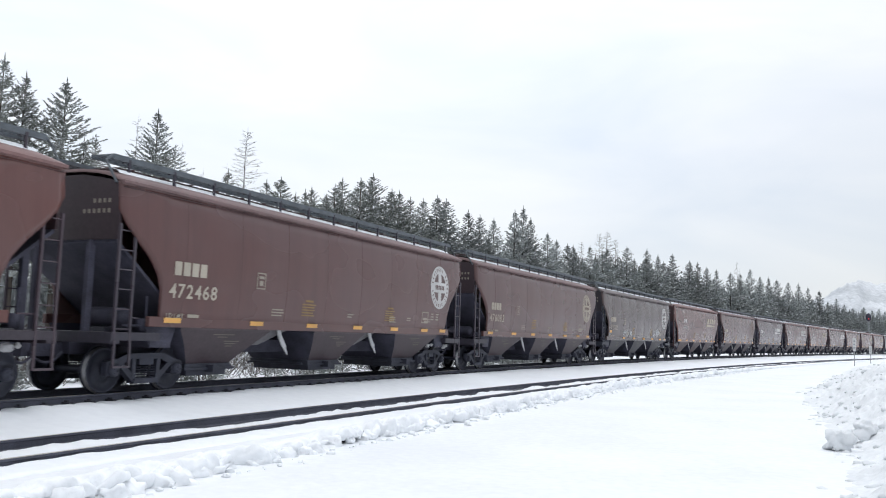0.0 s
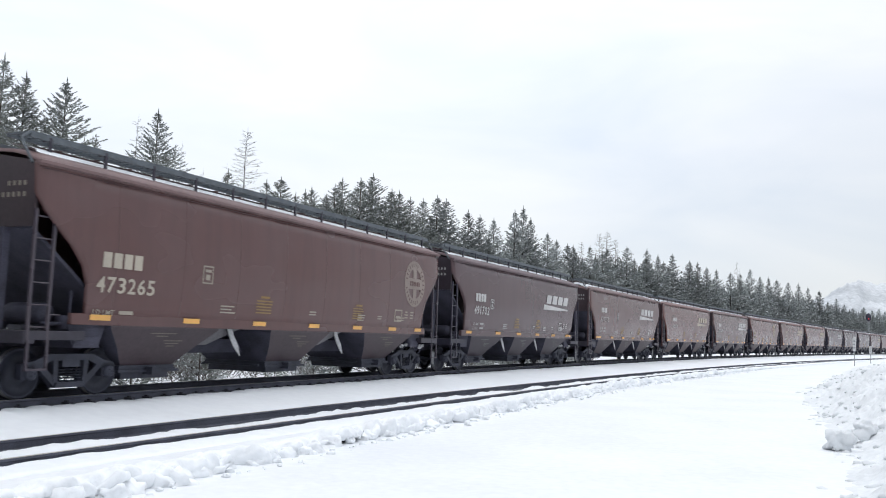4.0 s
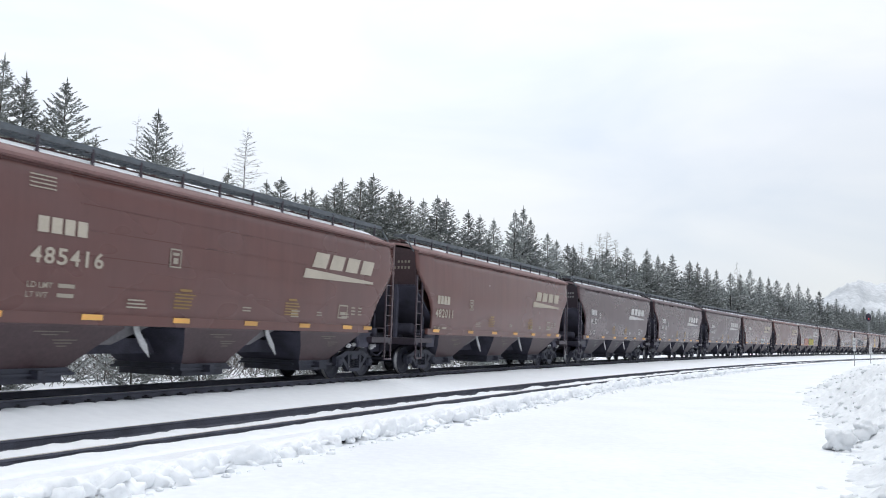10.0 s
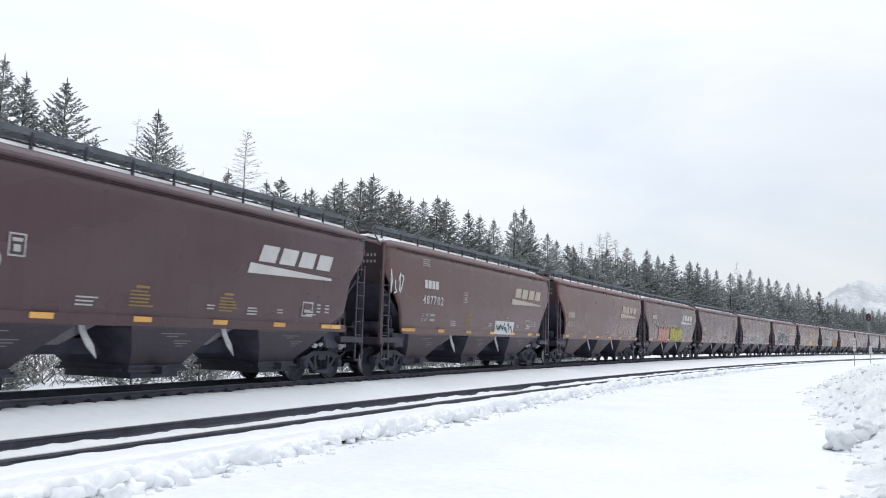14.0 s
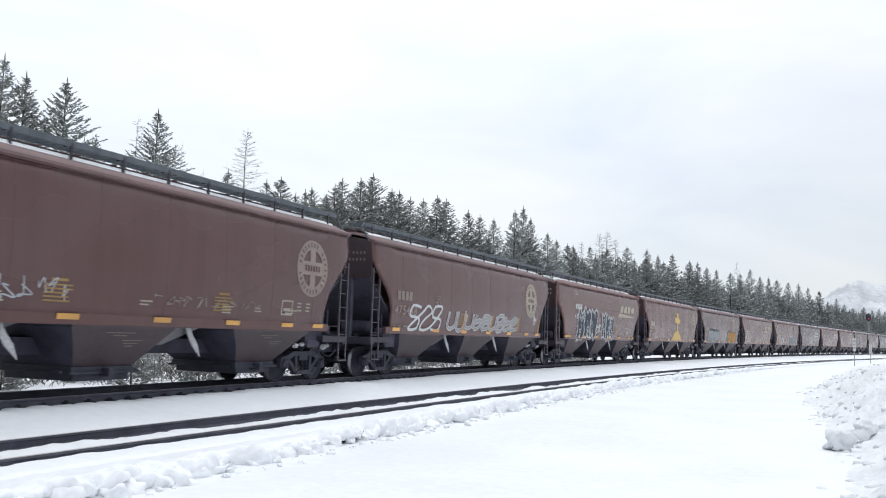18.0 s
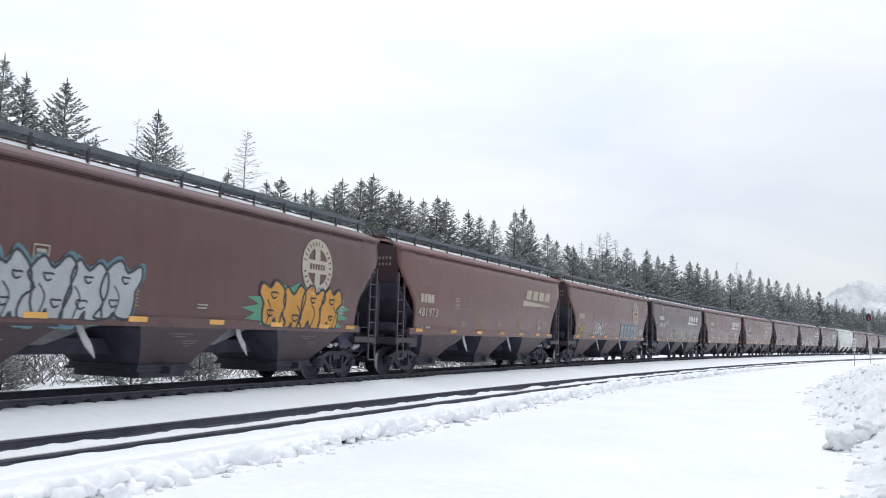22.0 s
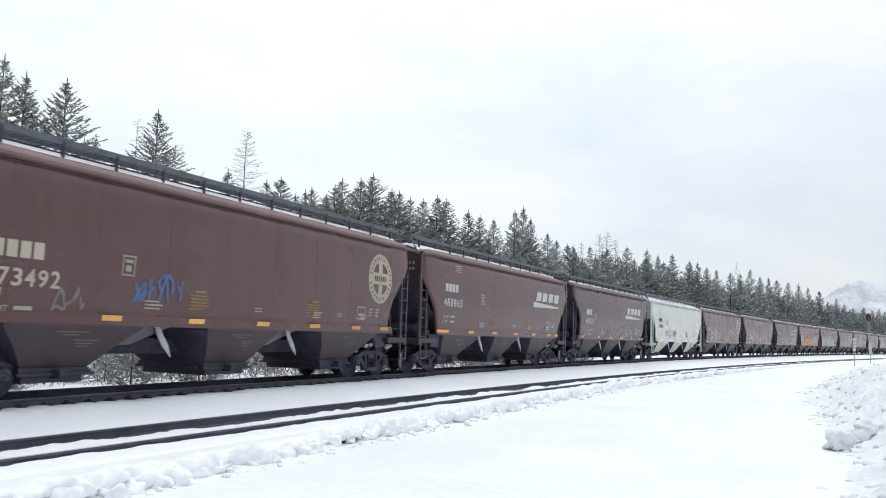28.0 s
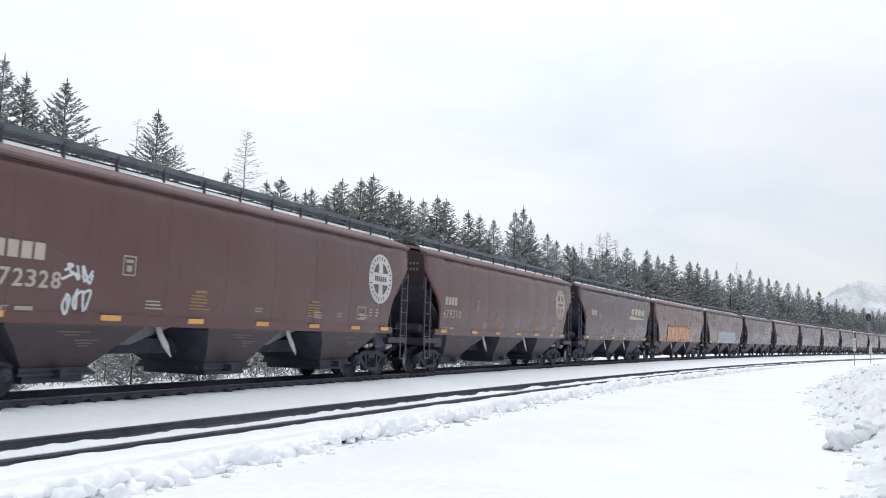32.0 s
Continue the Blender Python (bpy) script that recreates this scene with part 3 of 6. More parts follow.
def conifer(x, y, h, variant, turn, fat=1.0, label="snow-dusted dark green conifer at the edge of the woods", crown=None):
    z = float(ground_z(np.array([x]), np.array([y]))[0])
    tree = tagged(new("conifer"), label, "conifer tree", "trees behind the railway")
    tree.matrix_world = pose(x, y, z - 0.1, 0, 0, turn) @ Matrix.Diagonal((h * fat, h * fat, h, 1))
    part("trunk", TRUNK, None, tree)
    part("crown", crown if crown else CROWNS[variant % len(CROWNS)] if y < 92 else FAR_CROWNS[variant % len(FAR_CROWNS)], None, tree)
    return tree


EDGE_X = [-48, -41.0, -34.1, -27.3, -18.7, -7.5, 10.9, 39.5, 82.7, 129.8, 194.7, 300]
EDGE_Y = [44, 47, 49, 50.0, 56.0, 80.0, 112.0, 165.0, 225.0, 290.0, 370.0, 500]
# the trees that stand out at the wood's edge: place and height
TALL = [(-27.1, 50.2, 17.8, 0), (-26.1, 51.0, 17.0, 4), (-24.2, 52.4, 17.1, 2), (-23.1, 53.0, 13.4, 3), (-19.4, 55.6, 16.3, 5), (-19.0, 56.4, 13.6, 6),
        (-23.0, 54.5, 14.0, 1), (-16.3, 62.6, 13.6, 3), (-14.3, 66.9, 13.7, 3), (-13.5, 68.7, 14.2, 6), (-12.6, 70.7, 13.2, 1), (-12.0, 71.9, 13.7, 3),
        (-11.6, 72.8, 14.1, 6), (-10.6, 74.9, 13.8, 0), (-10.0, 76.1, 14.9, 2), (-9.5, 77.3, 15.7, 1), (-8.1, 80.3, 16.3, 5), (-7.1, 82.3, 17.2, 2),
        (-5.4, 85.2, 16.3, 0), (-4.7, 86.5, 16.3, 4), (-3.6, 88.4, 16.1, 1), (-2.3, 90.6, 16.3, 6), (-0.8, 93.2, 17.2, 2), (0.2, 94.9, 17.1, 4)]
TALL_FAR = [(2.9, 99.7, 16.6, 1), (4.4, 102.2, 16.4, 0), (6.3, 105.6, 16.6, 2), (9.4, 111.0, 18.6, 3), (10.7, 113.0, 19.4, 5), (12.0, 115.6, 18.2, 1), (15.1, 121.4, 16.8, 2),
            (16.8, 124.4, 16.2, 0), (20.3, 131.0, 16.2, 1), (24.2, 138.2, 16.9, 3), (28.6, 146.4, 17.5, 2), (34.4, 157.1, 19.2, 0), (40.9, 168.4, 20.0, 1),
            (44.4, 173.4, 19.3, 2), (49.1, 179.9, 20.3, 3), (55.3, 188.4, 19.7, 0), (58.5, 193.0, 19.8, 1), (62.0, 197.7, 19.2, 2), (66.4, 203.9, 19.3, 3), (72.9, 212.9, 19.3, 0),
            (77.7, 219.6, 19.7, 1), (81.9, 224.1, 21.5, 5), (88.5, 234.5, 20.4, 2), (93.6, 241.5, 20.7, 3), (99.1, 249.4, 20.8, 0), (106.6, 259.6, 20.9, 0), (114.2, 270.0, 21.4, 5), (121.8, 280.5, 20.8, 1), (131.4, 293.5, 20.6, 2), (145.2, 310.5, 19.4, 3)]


def build_woods():
    rnd = random.Random(5)
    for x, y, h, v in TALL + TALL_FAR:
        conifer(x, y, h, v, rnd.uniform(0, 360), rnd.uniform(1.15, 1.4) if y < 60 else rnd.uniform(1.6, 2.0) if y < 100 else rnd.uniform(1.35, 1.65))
    # the rest of the wood's edge, closer together with distance
    x = -13.0
    while x < 215:
        y = float(np.interp(x, EDGE_X, EDGE_Y))
        sl = (float(np.interp(x + 1, EDGE_X, EDGE_Y)) - y)
        for row in range(2 if x < 40 else 1):
            px, py = x + rnd.uniform(-1, 1) - row * 2.5, y + rnd.uniform(1, 5) + row * 5
            if px < -12 and py < 62:
                continue
            conifer(px, py, rnd.uniform(11.0, 15.5) + (3.2 if x > 20 else 0), rnd.randrange(7), rnd.uniform(0, 360), rnd.uniform(1.7, 2.2))
        x += rnd.uniform(2.4, 3.4) if x < 60 else rnd.uniform(3.0, 4.6)


build_woods()


# ---------------------------------------------------------------- covered hopper cars
Z_SILL, Z_EAVE = 1.36, 4.13
KINDS = {"slant": 16.2, "round": 16.75, "smooth": 16.75, "flow": 15.65}  # length over the side sheets


def side_y(z):
    """The near side's bulge: y against height."""
    return -(1.465 + 0.095 * (1 - ((z - 2.85) / 1.4) ** 2))


def cut_edge(kind):
    """The side's end: (distance from the end, height), from the eave down."""
    if kind == "slant":
        return [(0.0, Z_EAVE), (0.0, 3.32), (0.35, 2.95), (0.70, 2.60), (1.05, 2.24), (1.42, 1.82), (1.48, Z_SILL)]
    if kind == "flow":
        return [(0.0, Z_EAVE), (0.0, 3.66), (0.22, 3.38), (0.58, 3.08), (0.92, 2.75), (1.14, 2.4), (1.20, 2.05), (1.14, 1.75), (0.95, 1.58), (0.90, Z_SILL)]
    return [(0.0, Z_EAVE), (0.0, 3.58), (0.18, 3.30), (0.48, 3.0), (0.80, 2.72), (1.06, 2.42), (1.20, 2.1), (1.26, 1.75), (1.28, Z_SILL)]


def low_edge(kind, d):
    pts = cut_edge(kind)[1:-1]
    ds = [p[0] for p in pts]
    if kind == "flow":
        pts = pts[:7]
        ds = [p[0] for p in pts]
    if d >= max(ds):
        return Z_SILL
    return float(np.interp(d, ds, [p[1] for p in pts]))


def side_sheet(kind, sign):
    length = KINDS[kind]
    h = length / 2
    ds = sorted({round(p[0], 3) for p in cut_edge(kind)})
    xs = ds + list(np.arange(1.6, length - 1.55, 0.25)) + [length - d for d in reversed(ds)]
    bm = bmesh.new()
    rows, cols = 8, []
    seam = 0.011 if kind == "round" else 0.003
    for x in xs:
        d = min(x, length - x)
        zl = low_edge(kind, d)
        col = []
        for r in range(rows + 1):
            z = zl + (Z_EAVE - zl) * r / rows
            ends = min(1.0, d / 0.5)
            y = side_y(z) + 0.03 * (1 - ends) ** 2 - seam * abs(math.sin(math.pi * x / (length / 9)))
            col.append(bm.verts.new((x - h, y * sign, z)))
        cols.append(col)
    for a, b in zip(cols, cols[1:]):
        for r in range(rows):
            f = (a[r], b[r], b[r + 1], a[r + 1])
            bm.faces.new(f if sign > 0 else f[::-1])
    # a flange turned inwards round the edge
    edges = [e for e in bm.edges if e.is_boundary]
    got = bmesh.ops.extrude_edge_only(bm, edges=edges)
    for v in [g for g in got["geom"] if isinstance(g, bmesh.types.BMVert)]:
        v.co.y += 0.07 * sign
    return mesh_of("side_sheet", bm, M_PAINT, True)


@lru_cache(None)
def seam_mesh():
    """The weld and post between two side panels."""
    bm = bmesh.new()
    zs = np.linspace(Z_SILL + 0.2, Z_EAVE - 0.08, 7)
    rows = [[bm.verts.new((x, side_y(z) + d, z)) for x, d in ((-0.018, 0.012), (-0.006, -0.006), (0.006, -0.006), (0.018, 0.012))] for z in zs]
    for a, b in zip(rows, rows[1:]):
        for i in range(3):
            bm.faces.new((a[i], a[i + 1], b[i + 1], b[i]))
    return mesh_of("seam", bm, M_PAINT)


def chord(kind, sign, z0, z1, out, d0=0.0, mat_=None):
    """A rolled angle along the top or the foot of the side."""
    h = KINDS[kind] / 2 - d0
    bm = bmesh.new()
    y0, y1 = side_y((z0 + z1) / 2) - out, side_y((z0 + z1) / 2) + 0.09
    v = box(bm, -h, h, min(y0 * sign, y1 * sign), max(y0 * sign, y1 * sign), z0, z1)
    bmesh.ops.bevel(bm, geom=bm.edges[:], offset=0.012, segments=1, affect="EDGES")
    return mesh_of("chord", bm, mat_ or M_PAINT)


def roof_mesh(kind):
    h = KINDS[kind] / 2
    prof = [(-1.50, 4.12), (-1.49, 4.17), (-1.36, 4.26), (-1.15, 4.34), (-0.85, 4.41), (-0.45, 4.45), (0.0, 4.46)]
    prof = prof + [(-y, z) for y, z in reversed(prof[:-1])]
    xs = [-h, -h + 0.35, -h + 0.9] + list(np.arange(-h + 1.8, h - 1.7, 1.2)) + [h - 0.9, h - 0.35, h]
    bm = bmesh.new()
    cols = []
    for x in xs:
        d = h - abs(x)
        dip = 0.16 * (1 - min(1, d / 0.9)) if kind == "slant" else 0.04 * (1 - min(1, d / 0.35))
        cols.append([bm.verts.new((x, y, z - dip * (1 if abs(y) < 1.45 else 0.15))) for y, z in prof])
    for a, b in zip(cols, cols[1:]):
        for i in range(len(prof) - 1):
            bm.faces.new((a[i], a[i + 1], b[i + 1], b[i])[::-1])
    got = bmesh.ops.extrude_edge_only(bm, edges=[e for e in bm.edges if e.is_boundary])
    for v in [g for g in got["geom"] if isinstance(g, bmesh.types.BMVert)]:
        v.co.z -= 0.06
    return mesh_of("roof", bm, M_ROOF, True)


def end_wall(kind, end):
    h = KINDS[kind] / 2
    zb = 2.9 if kind == "slant" else 3.0
    bm = bmesh.new()
    prof = [(-1.42, zb), (1.42, zb), (1.46, 4.1), (1.15, 4.30), (0.45, 4.42), (-0.45, 4.42), (-1.15, 4.30), (-1.46, 4.1)]
    a = [bm.verts.new((end * (h - 0.03), y, z - (0.12 if z > 4.2 else 0))) for y, z in prof]
    b = [bm.verts.new((end * (h - 0.09), y, z - (0.12 if z > 4.2 else 0))) for y, z in prof]
    bm.faces.new(a if end > 0 else a[::-1])
    bm.faces.new(b[::-1] if end > 0 else b)
    for i in range(8):
        j = (i + 1) % 8
        bm.faces.new((a[j], a[i], b[i], b[j]))
    bmesh.ops.recalc_face_normals(bm, faces=bm.faces[:])
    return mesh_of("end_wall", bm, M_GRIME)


def slope_sheet(kind, end):
    h = KINDS[kind] / 2
    bm = bmesh.new()
    zb = 2.92 if kind == "slant" else 3.02
    pts = [(h - 0.06, zb), (h - 2.30, 1.31), (h - 2.30, 1.23), (h - 0.06, zb - 0.08)]
    slab(bm, [(end * x, z) for x, z in pts], -1.38, 1.38)
    bmesh.ops.recalc_face_normals(bm, faces=bm.faces[:])
    for y in (-0.72, 0.72):  # posts that carry the end
        box(bm, end * (h - 0.06) - 0.07, end * (h - 0.06) + 0.07, y - 0.05, y + 0.05, 1.1, zb - 0.02)
    # black all over, so the shade under the end sits in the colour
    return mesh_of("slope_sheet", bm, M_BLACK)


def bays(kind):
    h = KINDS[kind] / 2
    return [(-h + 1.9, -h + 5.05, -h + 2.75, -h + 4.2), (-1.35, 1.35, -0.75, 0.75), (h - 5.05, h - 1.9, h - 4.2, h - 2.75)]


def hopper_mesh(x0, x1, b0, b1):
    bm = bmesh.new()
    levels = [(1.37, x0, x1, 1.475), (1.30, x0, x1, 1.465), (0.95, x0 + (b0 - x0) * 0.5, x1 + (b1 - x1) * 0.5, 1.22), (0.54, b0, b1, 0.92)]
    rings = [[bm.verts.new(p) for p in ((a, -y, z), (b, -y, z), (b, y, z), (a, y, z))] for z, a, b, y in levels]
    for p, q in zip(rings, rings[1:]):
        for i in range(4):
            j = (i + 1) % 4
            # end slopes take the black: shade in the gaps put into colour
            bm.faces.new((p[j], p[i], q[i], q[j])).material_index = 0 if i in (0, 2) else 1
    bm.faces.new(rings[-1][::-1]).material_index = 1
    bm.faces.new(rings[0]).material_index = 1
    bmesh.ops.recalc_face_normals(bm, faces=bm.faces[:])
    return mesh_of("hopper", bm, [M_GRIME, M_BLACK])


def gate_mesh(b0, b1):
    bm = bmesh.new()
    box(bm, b0 - 0.06, b1 + 0.06, -0.95, 0.95, 0.46, 0.55)
    box(bm, b0 + 0.05, b1 - 0.05, -0.9, 0.9, 0.28, 0.46)
    box(bm, b0 - 0.12, b1 + 0.16, -1.0, -0.95, 0.41, 0.46)
    box(bm, b0 - 0.12, b1 + 0.16, 0.95, 1.0, 0.41, 0.46)
    bar(bm, (b0 - 0.2, -0.86, 0.46), (b0 - 0.2, 0.86, 0.46), 0.03)
    bar(bm, (b1 + 0.2, -0.86, 0.46), (b1 + 0.2, 0.86, 0.46), 0.03)
    lat = (b0 + b1) / 2
    box(bm, lat - 0.07, lat + 0.07, -1.15, -0.9, 0.36, 0.52)
    return mesh_of("outlet_gate", bm, M_TRUCK)


def daylight_sliver_mesh(x):
    """A pale flat sliver across the gap between two hoppers, standing in for daylight."""
    bm = bmesh.new()
    slab(bm, [(x - 0.10, 1.36), (x - 0.04, 1.20), (x + 0.14, 0.95), (x + 0.40, 0.72), (x + 0.30, 0.98), (x + 0.12, 1.20), (x + 0.04, 1.36)], -1.30, -1.27)
    bmesh.ops.recalc_face_normals(bm, faces=bm.faces[:])
    return mesh_of("brace", bm, M_PALE_GREY)


M_DULL = mat("dull_grey_sheet", (0.125, 0.12, 0.13), 0.55, var=0.35, scale=5.0)
M_PALE_GREY = mat("pale_grey", (0.42, 0.42, 0.43), 0.7, var=0.35, scale=8.0)


def snowlit_sheet_mesh(a, b):
    """A pale sloping sheet in the gap between two hoppers, sill to shoulder."""
    bm = bmesh.new()
    pts = [(a - 0.15, 1.36), (a + (b - a) * 0.55, 1.36), (a + 0.05, 0.97), (a - 0.75, 0.97)]
    front = [bm.verts.new((x, -1.08 - 0.16 * (z - 0.97) / 0.39, z)) for x, z in pts]
    back = [bm.verts.new((x, -1.05 - 0.16 * (z - 0.97) / 0.39, z)) for x, z in pts]
    bm.faces.new(front)
    bm.faces.new(back[::-1])
    for i in range(4):
        j = (i + 1) % 4
        bm.faces.new((front[j], front[i], back[i], back[j]))
    bmesh.ops.recalc_face_normals(bm, faces=bm.faces[:])
    # an added sheet: snow light on the undersides put into its tone
    return mesh_of("gusset", bm, M_DULL)


def ladder_mesh(kind, end, sign):
    h = KINDS[kind] / 2
    bm = bmesh.new()
    xa, xb = end * (h - 0.02), end * (h - 0.42)
    y = sign * -1.50
    top = 2.95 if kind == "slant" else 3.3
    for x in (xa, xb):
        box(bm, x - 0.025, x + 0.025, y - 0.025, y + 0.025, 1.02, top)
    n = 6
    for i in range(n):
        z = 1.28 + i * (top - 1.4) / (n - 1)
        bar(bm, (xa, y, z), (xb, y, z), 0.014, 5)
    for z in (1.5, top - 0.15):
        bar(bm, (xb, y, z), (end * (h - 0.75), y + sign * 0.08, z), 0.014, 5)
    return mesh_of("ladder", bm, M_PAINT)


def corner_post_mesh(kind, end, sign):
    """The upright at the corner of a slant-ended car, from the end sill to the eave."""
    h = KINDS[kind] / 2
    bm = bmesh.new()
    x, y = end * (h + 0.01), sign * -1.47
    box(bm, x - 0.06, x + 0.06, y - 0.045, y + 0.045, 1.0, 4.14)
    for z in (1.6, 2.4, 3.2):
        box(bm, x - 0.07, x + 0.07, y - 0.055, y + 0.055, z, z + 0.05)
    bmesh.ops.bevel(bm, geom=bm.edges[:], offset=0.01, segments=1, affect="EDGES")
    return mesh_of("corner_post", bm, M_PAINT)


def weld_mesh(x0, x1, z):
    """A level weld line along the side."""
    bm = bmesh.new()
    box(bm, x0, x1, side_y(z) - 0.009, side_y(z) + 0.01, z - 0.008, z + 0.008)
    return mesh_of("weld", bm, M_PAINT)


def stirrup_mesh(kind, end, sign):
    h = KINDS[kind] / 2
    bm = bmesh.new()
    y = sign * -1.52
    xa, xb = end * (h - 0.03), end * (h - 0.43)
    for x in (xa, xb):
        box(bm, x - 0.022, x + 0.022, y - 0.02, y + 0.02, 0.56, 1.06)
    box(bm, min(xa, xb) - 0.02, max(xa, xb) + 0.02, y - 0.035, y + 0.035, 0.54, 0.58)
    return mesh_of("step", bm, M_PAINT)


def end_sill_mesh(kind, end):
    h = KINDS[kind] / 2
    bm = bmesh.new()
    xs = sorted((end * (h + 0.05), end * (h - 0.18)))
    box(bm, xs[0], xs[1], -1.52, 1.52, 1.00, 1.22)
    xs = sorted((end * (h - 0.15), end * (h - 1.25)))
    for s in (-1, 1):
        ys = sorted((s * 1.52, s * 1.30))
        box(bm, xs[0], xs[1], ys[0], ys[1], 1.06, 1.22)
    box(bm, xs[0], xs[1], -1.25, 1.25, 1.18, 1.21)
    bmesh.ops.bevel(bm, geom=bm.edges[:], offset=0.01, segments=1, affect="EDGES")
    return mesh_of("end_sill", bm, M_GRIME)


def centre_sill_mesh(kind):
    h = KINDS[kind] / 2
    bm = bmesh.new()
    box(bm, -h + 0.1, h - 0.1, -0.3, 0.3, 0.76, 1.08)
    for e in (-1, 1):
        xs = sorted((e * (h - 1.15), e * (h - 1.75)))
        box(bm, xs[0], xs[1], -1.35, 1.35, 0.92, 1.12)  # bolster
        for y in (-1.3, 1.3):
            slab(bm, [(xs[0], 0.95), (xs[1], 0.95), (xs[1] + 0.15, 1.36), (xs[0] - 0.15, 1.36)], y - 0.03, y + 0.03)
    bmesh.ops.recalc_face_normals(bm, faces=bm.faces[:])
    return mesh_of("centre_sill", bm, M_BLACK)


def reservoir_mesh(kind, end):
    """Brake gear under the end slope: an air tank, its valve and pipes."""
    h = KINDS[kind] / 2
    bm = bmesh.new()
    x = end * (h - 0.85)
    rings = lathe(bm, [(0.001, -1.02), (0.17, -0.98), (0.2, -0.9), (0.2, -0.1), (0.17, -0.02), (0.001, 0.02)], n=14)
    for v in bm.verts:
        v.co += Vector((x, 0, 1.52))
    bar(bm, (x, -0.5, 1.3), (x, -0.5, 1.2), 0.08)
    bar(bm, (x - 0.3, -1.2, 1.35), (x + 0.35, -1.2, 1.35), 0.03)
    bar(bm, (x + 0.3, -1.2, 1.35), (x + 0.3, -1.2, 1.95), 0.03)
    box(bm, x + 0.12, x + 0.3, -1.3, -1.05, 1.25, 1.5)
    return mesh_of("brake_reservoir", bm, M_BLACK, True)


def coupler_mesh(kind, end):
    h = KINDS[kind] / 2
    bm = bmesh.new()
    pts = [(h - 0.1, -0.1), (h + 0.42, -0.1), (h + 0.50, -0.2), (h + 0.70, -0.19), (h + 0.71, 0.02), (h + 0.58, 0.04), (h + 0.60, 0.17), (h + 0.45, 0.17), (h + 0.40, 0.1), (h - 0.1, 0.1)]
    lo = [bm.verts.new((end * x, end * y, 0.72)) for x, y in pts]
    hi = [bm.verts.new((end * x, end * y, 0.98)) for x, y in pts]
    bm.faces.new(lo)
    bm.faces.new(hi[::-1])
    for i in range(len(pts)):
        j = (i + 1) % len(pts)
        bm.faces.new((lo[j], lo[i], hi[i], hi[j]))
    p = Vector((end * (h + 0.1), -0.35, 0.8))
    for k in range(6):
        q = p + Vector((end * 0.11, 0.02, -0.11 + 0.045 * k))
        bar(bm, p, q, 0.025)
        p = q
    bmesh.ops.recalc_face_normals(bm, faces=bm.faces[:])
    return mesh_of("coupler", bm, M_BLACK)


def board_mesh(kind, sign):
    """A roof walkway of open grating: strips along and across, in an angle frame."""
    h = KINDS[kind] / 2 - 0.12
    bm = bmesh.new()
    ya, yb = 0.52, 1.06
    for i in range(5):
        y = sign * -(ya + (yb - ya) * i / 4)
        w = 0.035 if i in (0, 4) else 0.02
        box(bm, -h, h, y - w, y + w, 4.60 if i == 4 else 4.63 if i == 0 else 4.67, 4.71)
    x = -h
    while x <= h:
        y0, y1 = sorted((sign * -ya, sign * -yb))
        box(bm, x - 0.015, x + 0.015, y0, y1, 4.665, 4.698)
        x += 0.2
    for e in (-1, 1):  # bent bar down to the end
        bar(bm, (e * h, sign * -yb, 4.68), (e * (h + 0.16), sign * -yb, 4.55), 0.025)
        bar(bm, (e * (h + 0.16), sign * -yb, 4.55), (e * (h + 0.13), sign * -1.35, 4.1), 0.025)
    if sign < 0:
        for i in range(13):
            xx = -h + 0.5 + i * (2 * h - 1.0) / 12
            box(bm, xx - 0.025, xx + 0.025, 1.0, 1.07, 4.3, 4.66)
    return mesh_of("running_board", bm, M_GRATE)


def bracket_mesh():
    bm = bmesh.new()
    slab(bm, [(-0.03, 4.26), (0.03, 4.26), (0.03, 4.66), (-0.03, 4.66)], -1.10, -1.065)
    slab(bm, [(-0.02, 4.60), (0.02, 4.60), (0.02, 4.655), (-0.02, 4.655)], -1.065, -0.9)
    slab(bm, [(-0.05, 4.26), (0.05, 4.26), (0.05, 4.30), (-0.05, 4.30)], -1.16, -1.02)
    return mesh_of("bracket", bm, M_GRIME)


def hatch_mesh(kind):
    h = KINDS[kind] / 2 - 0.9
    bm = bmesh.new()
    n = 4
    for i in range(n):
        a, b = -h + 2 * h * i / n + 0.04, -h + 2 * h * (i + 1) / n - 0.04
        box(bm, a, b, -0.32, 0.32, 4.44, 4.60)
        box(bm, a - 0.02, b + 0.02, -0.36, 0.36, 4.60, 4.63)
        for k in range(4):
            x = a + (b - a) * (k + 0.5) / 4
            box(bm, x - 0.03, x + 0.03, -0.4, 0.4, 4.63, 4.66)
    return mesh_of("hatch_cover", bm, M_GRIME)


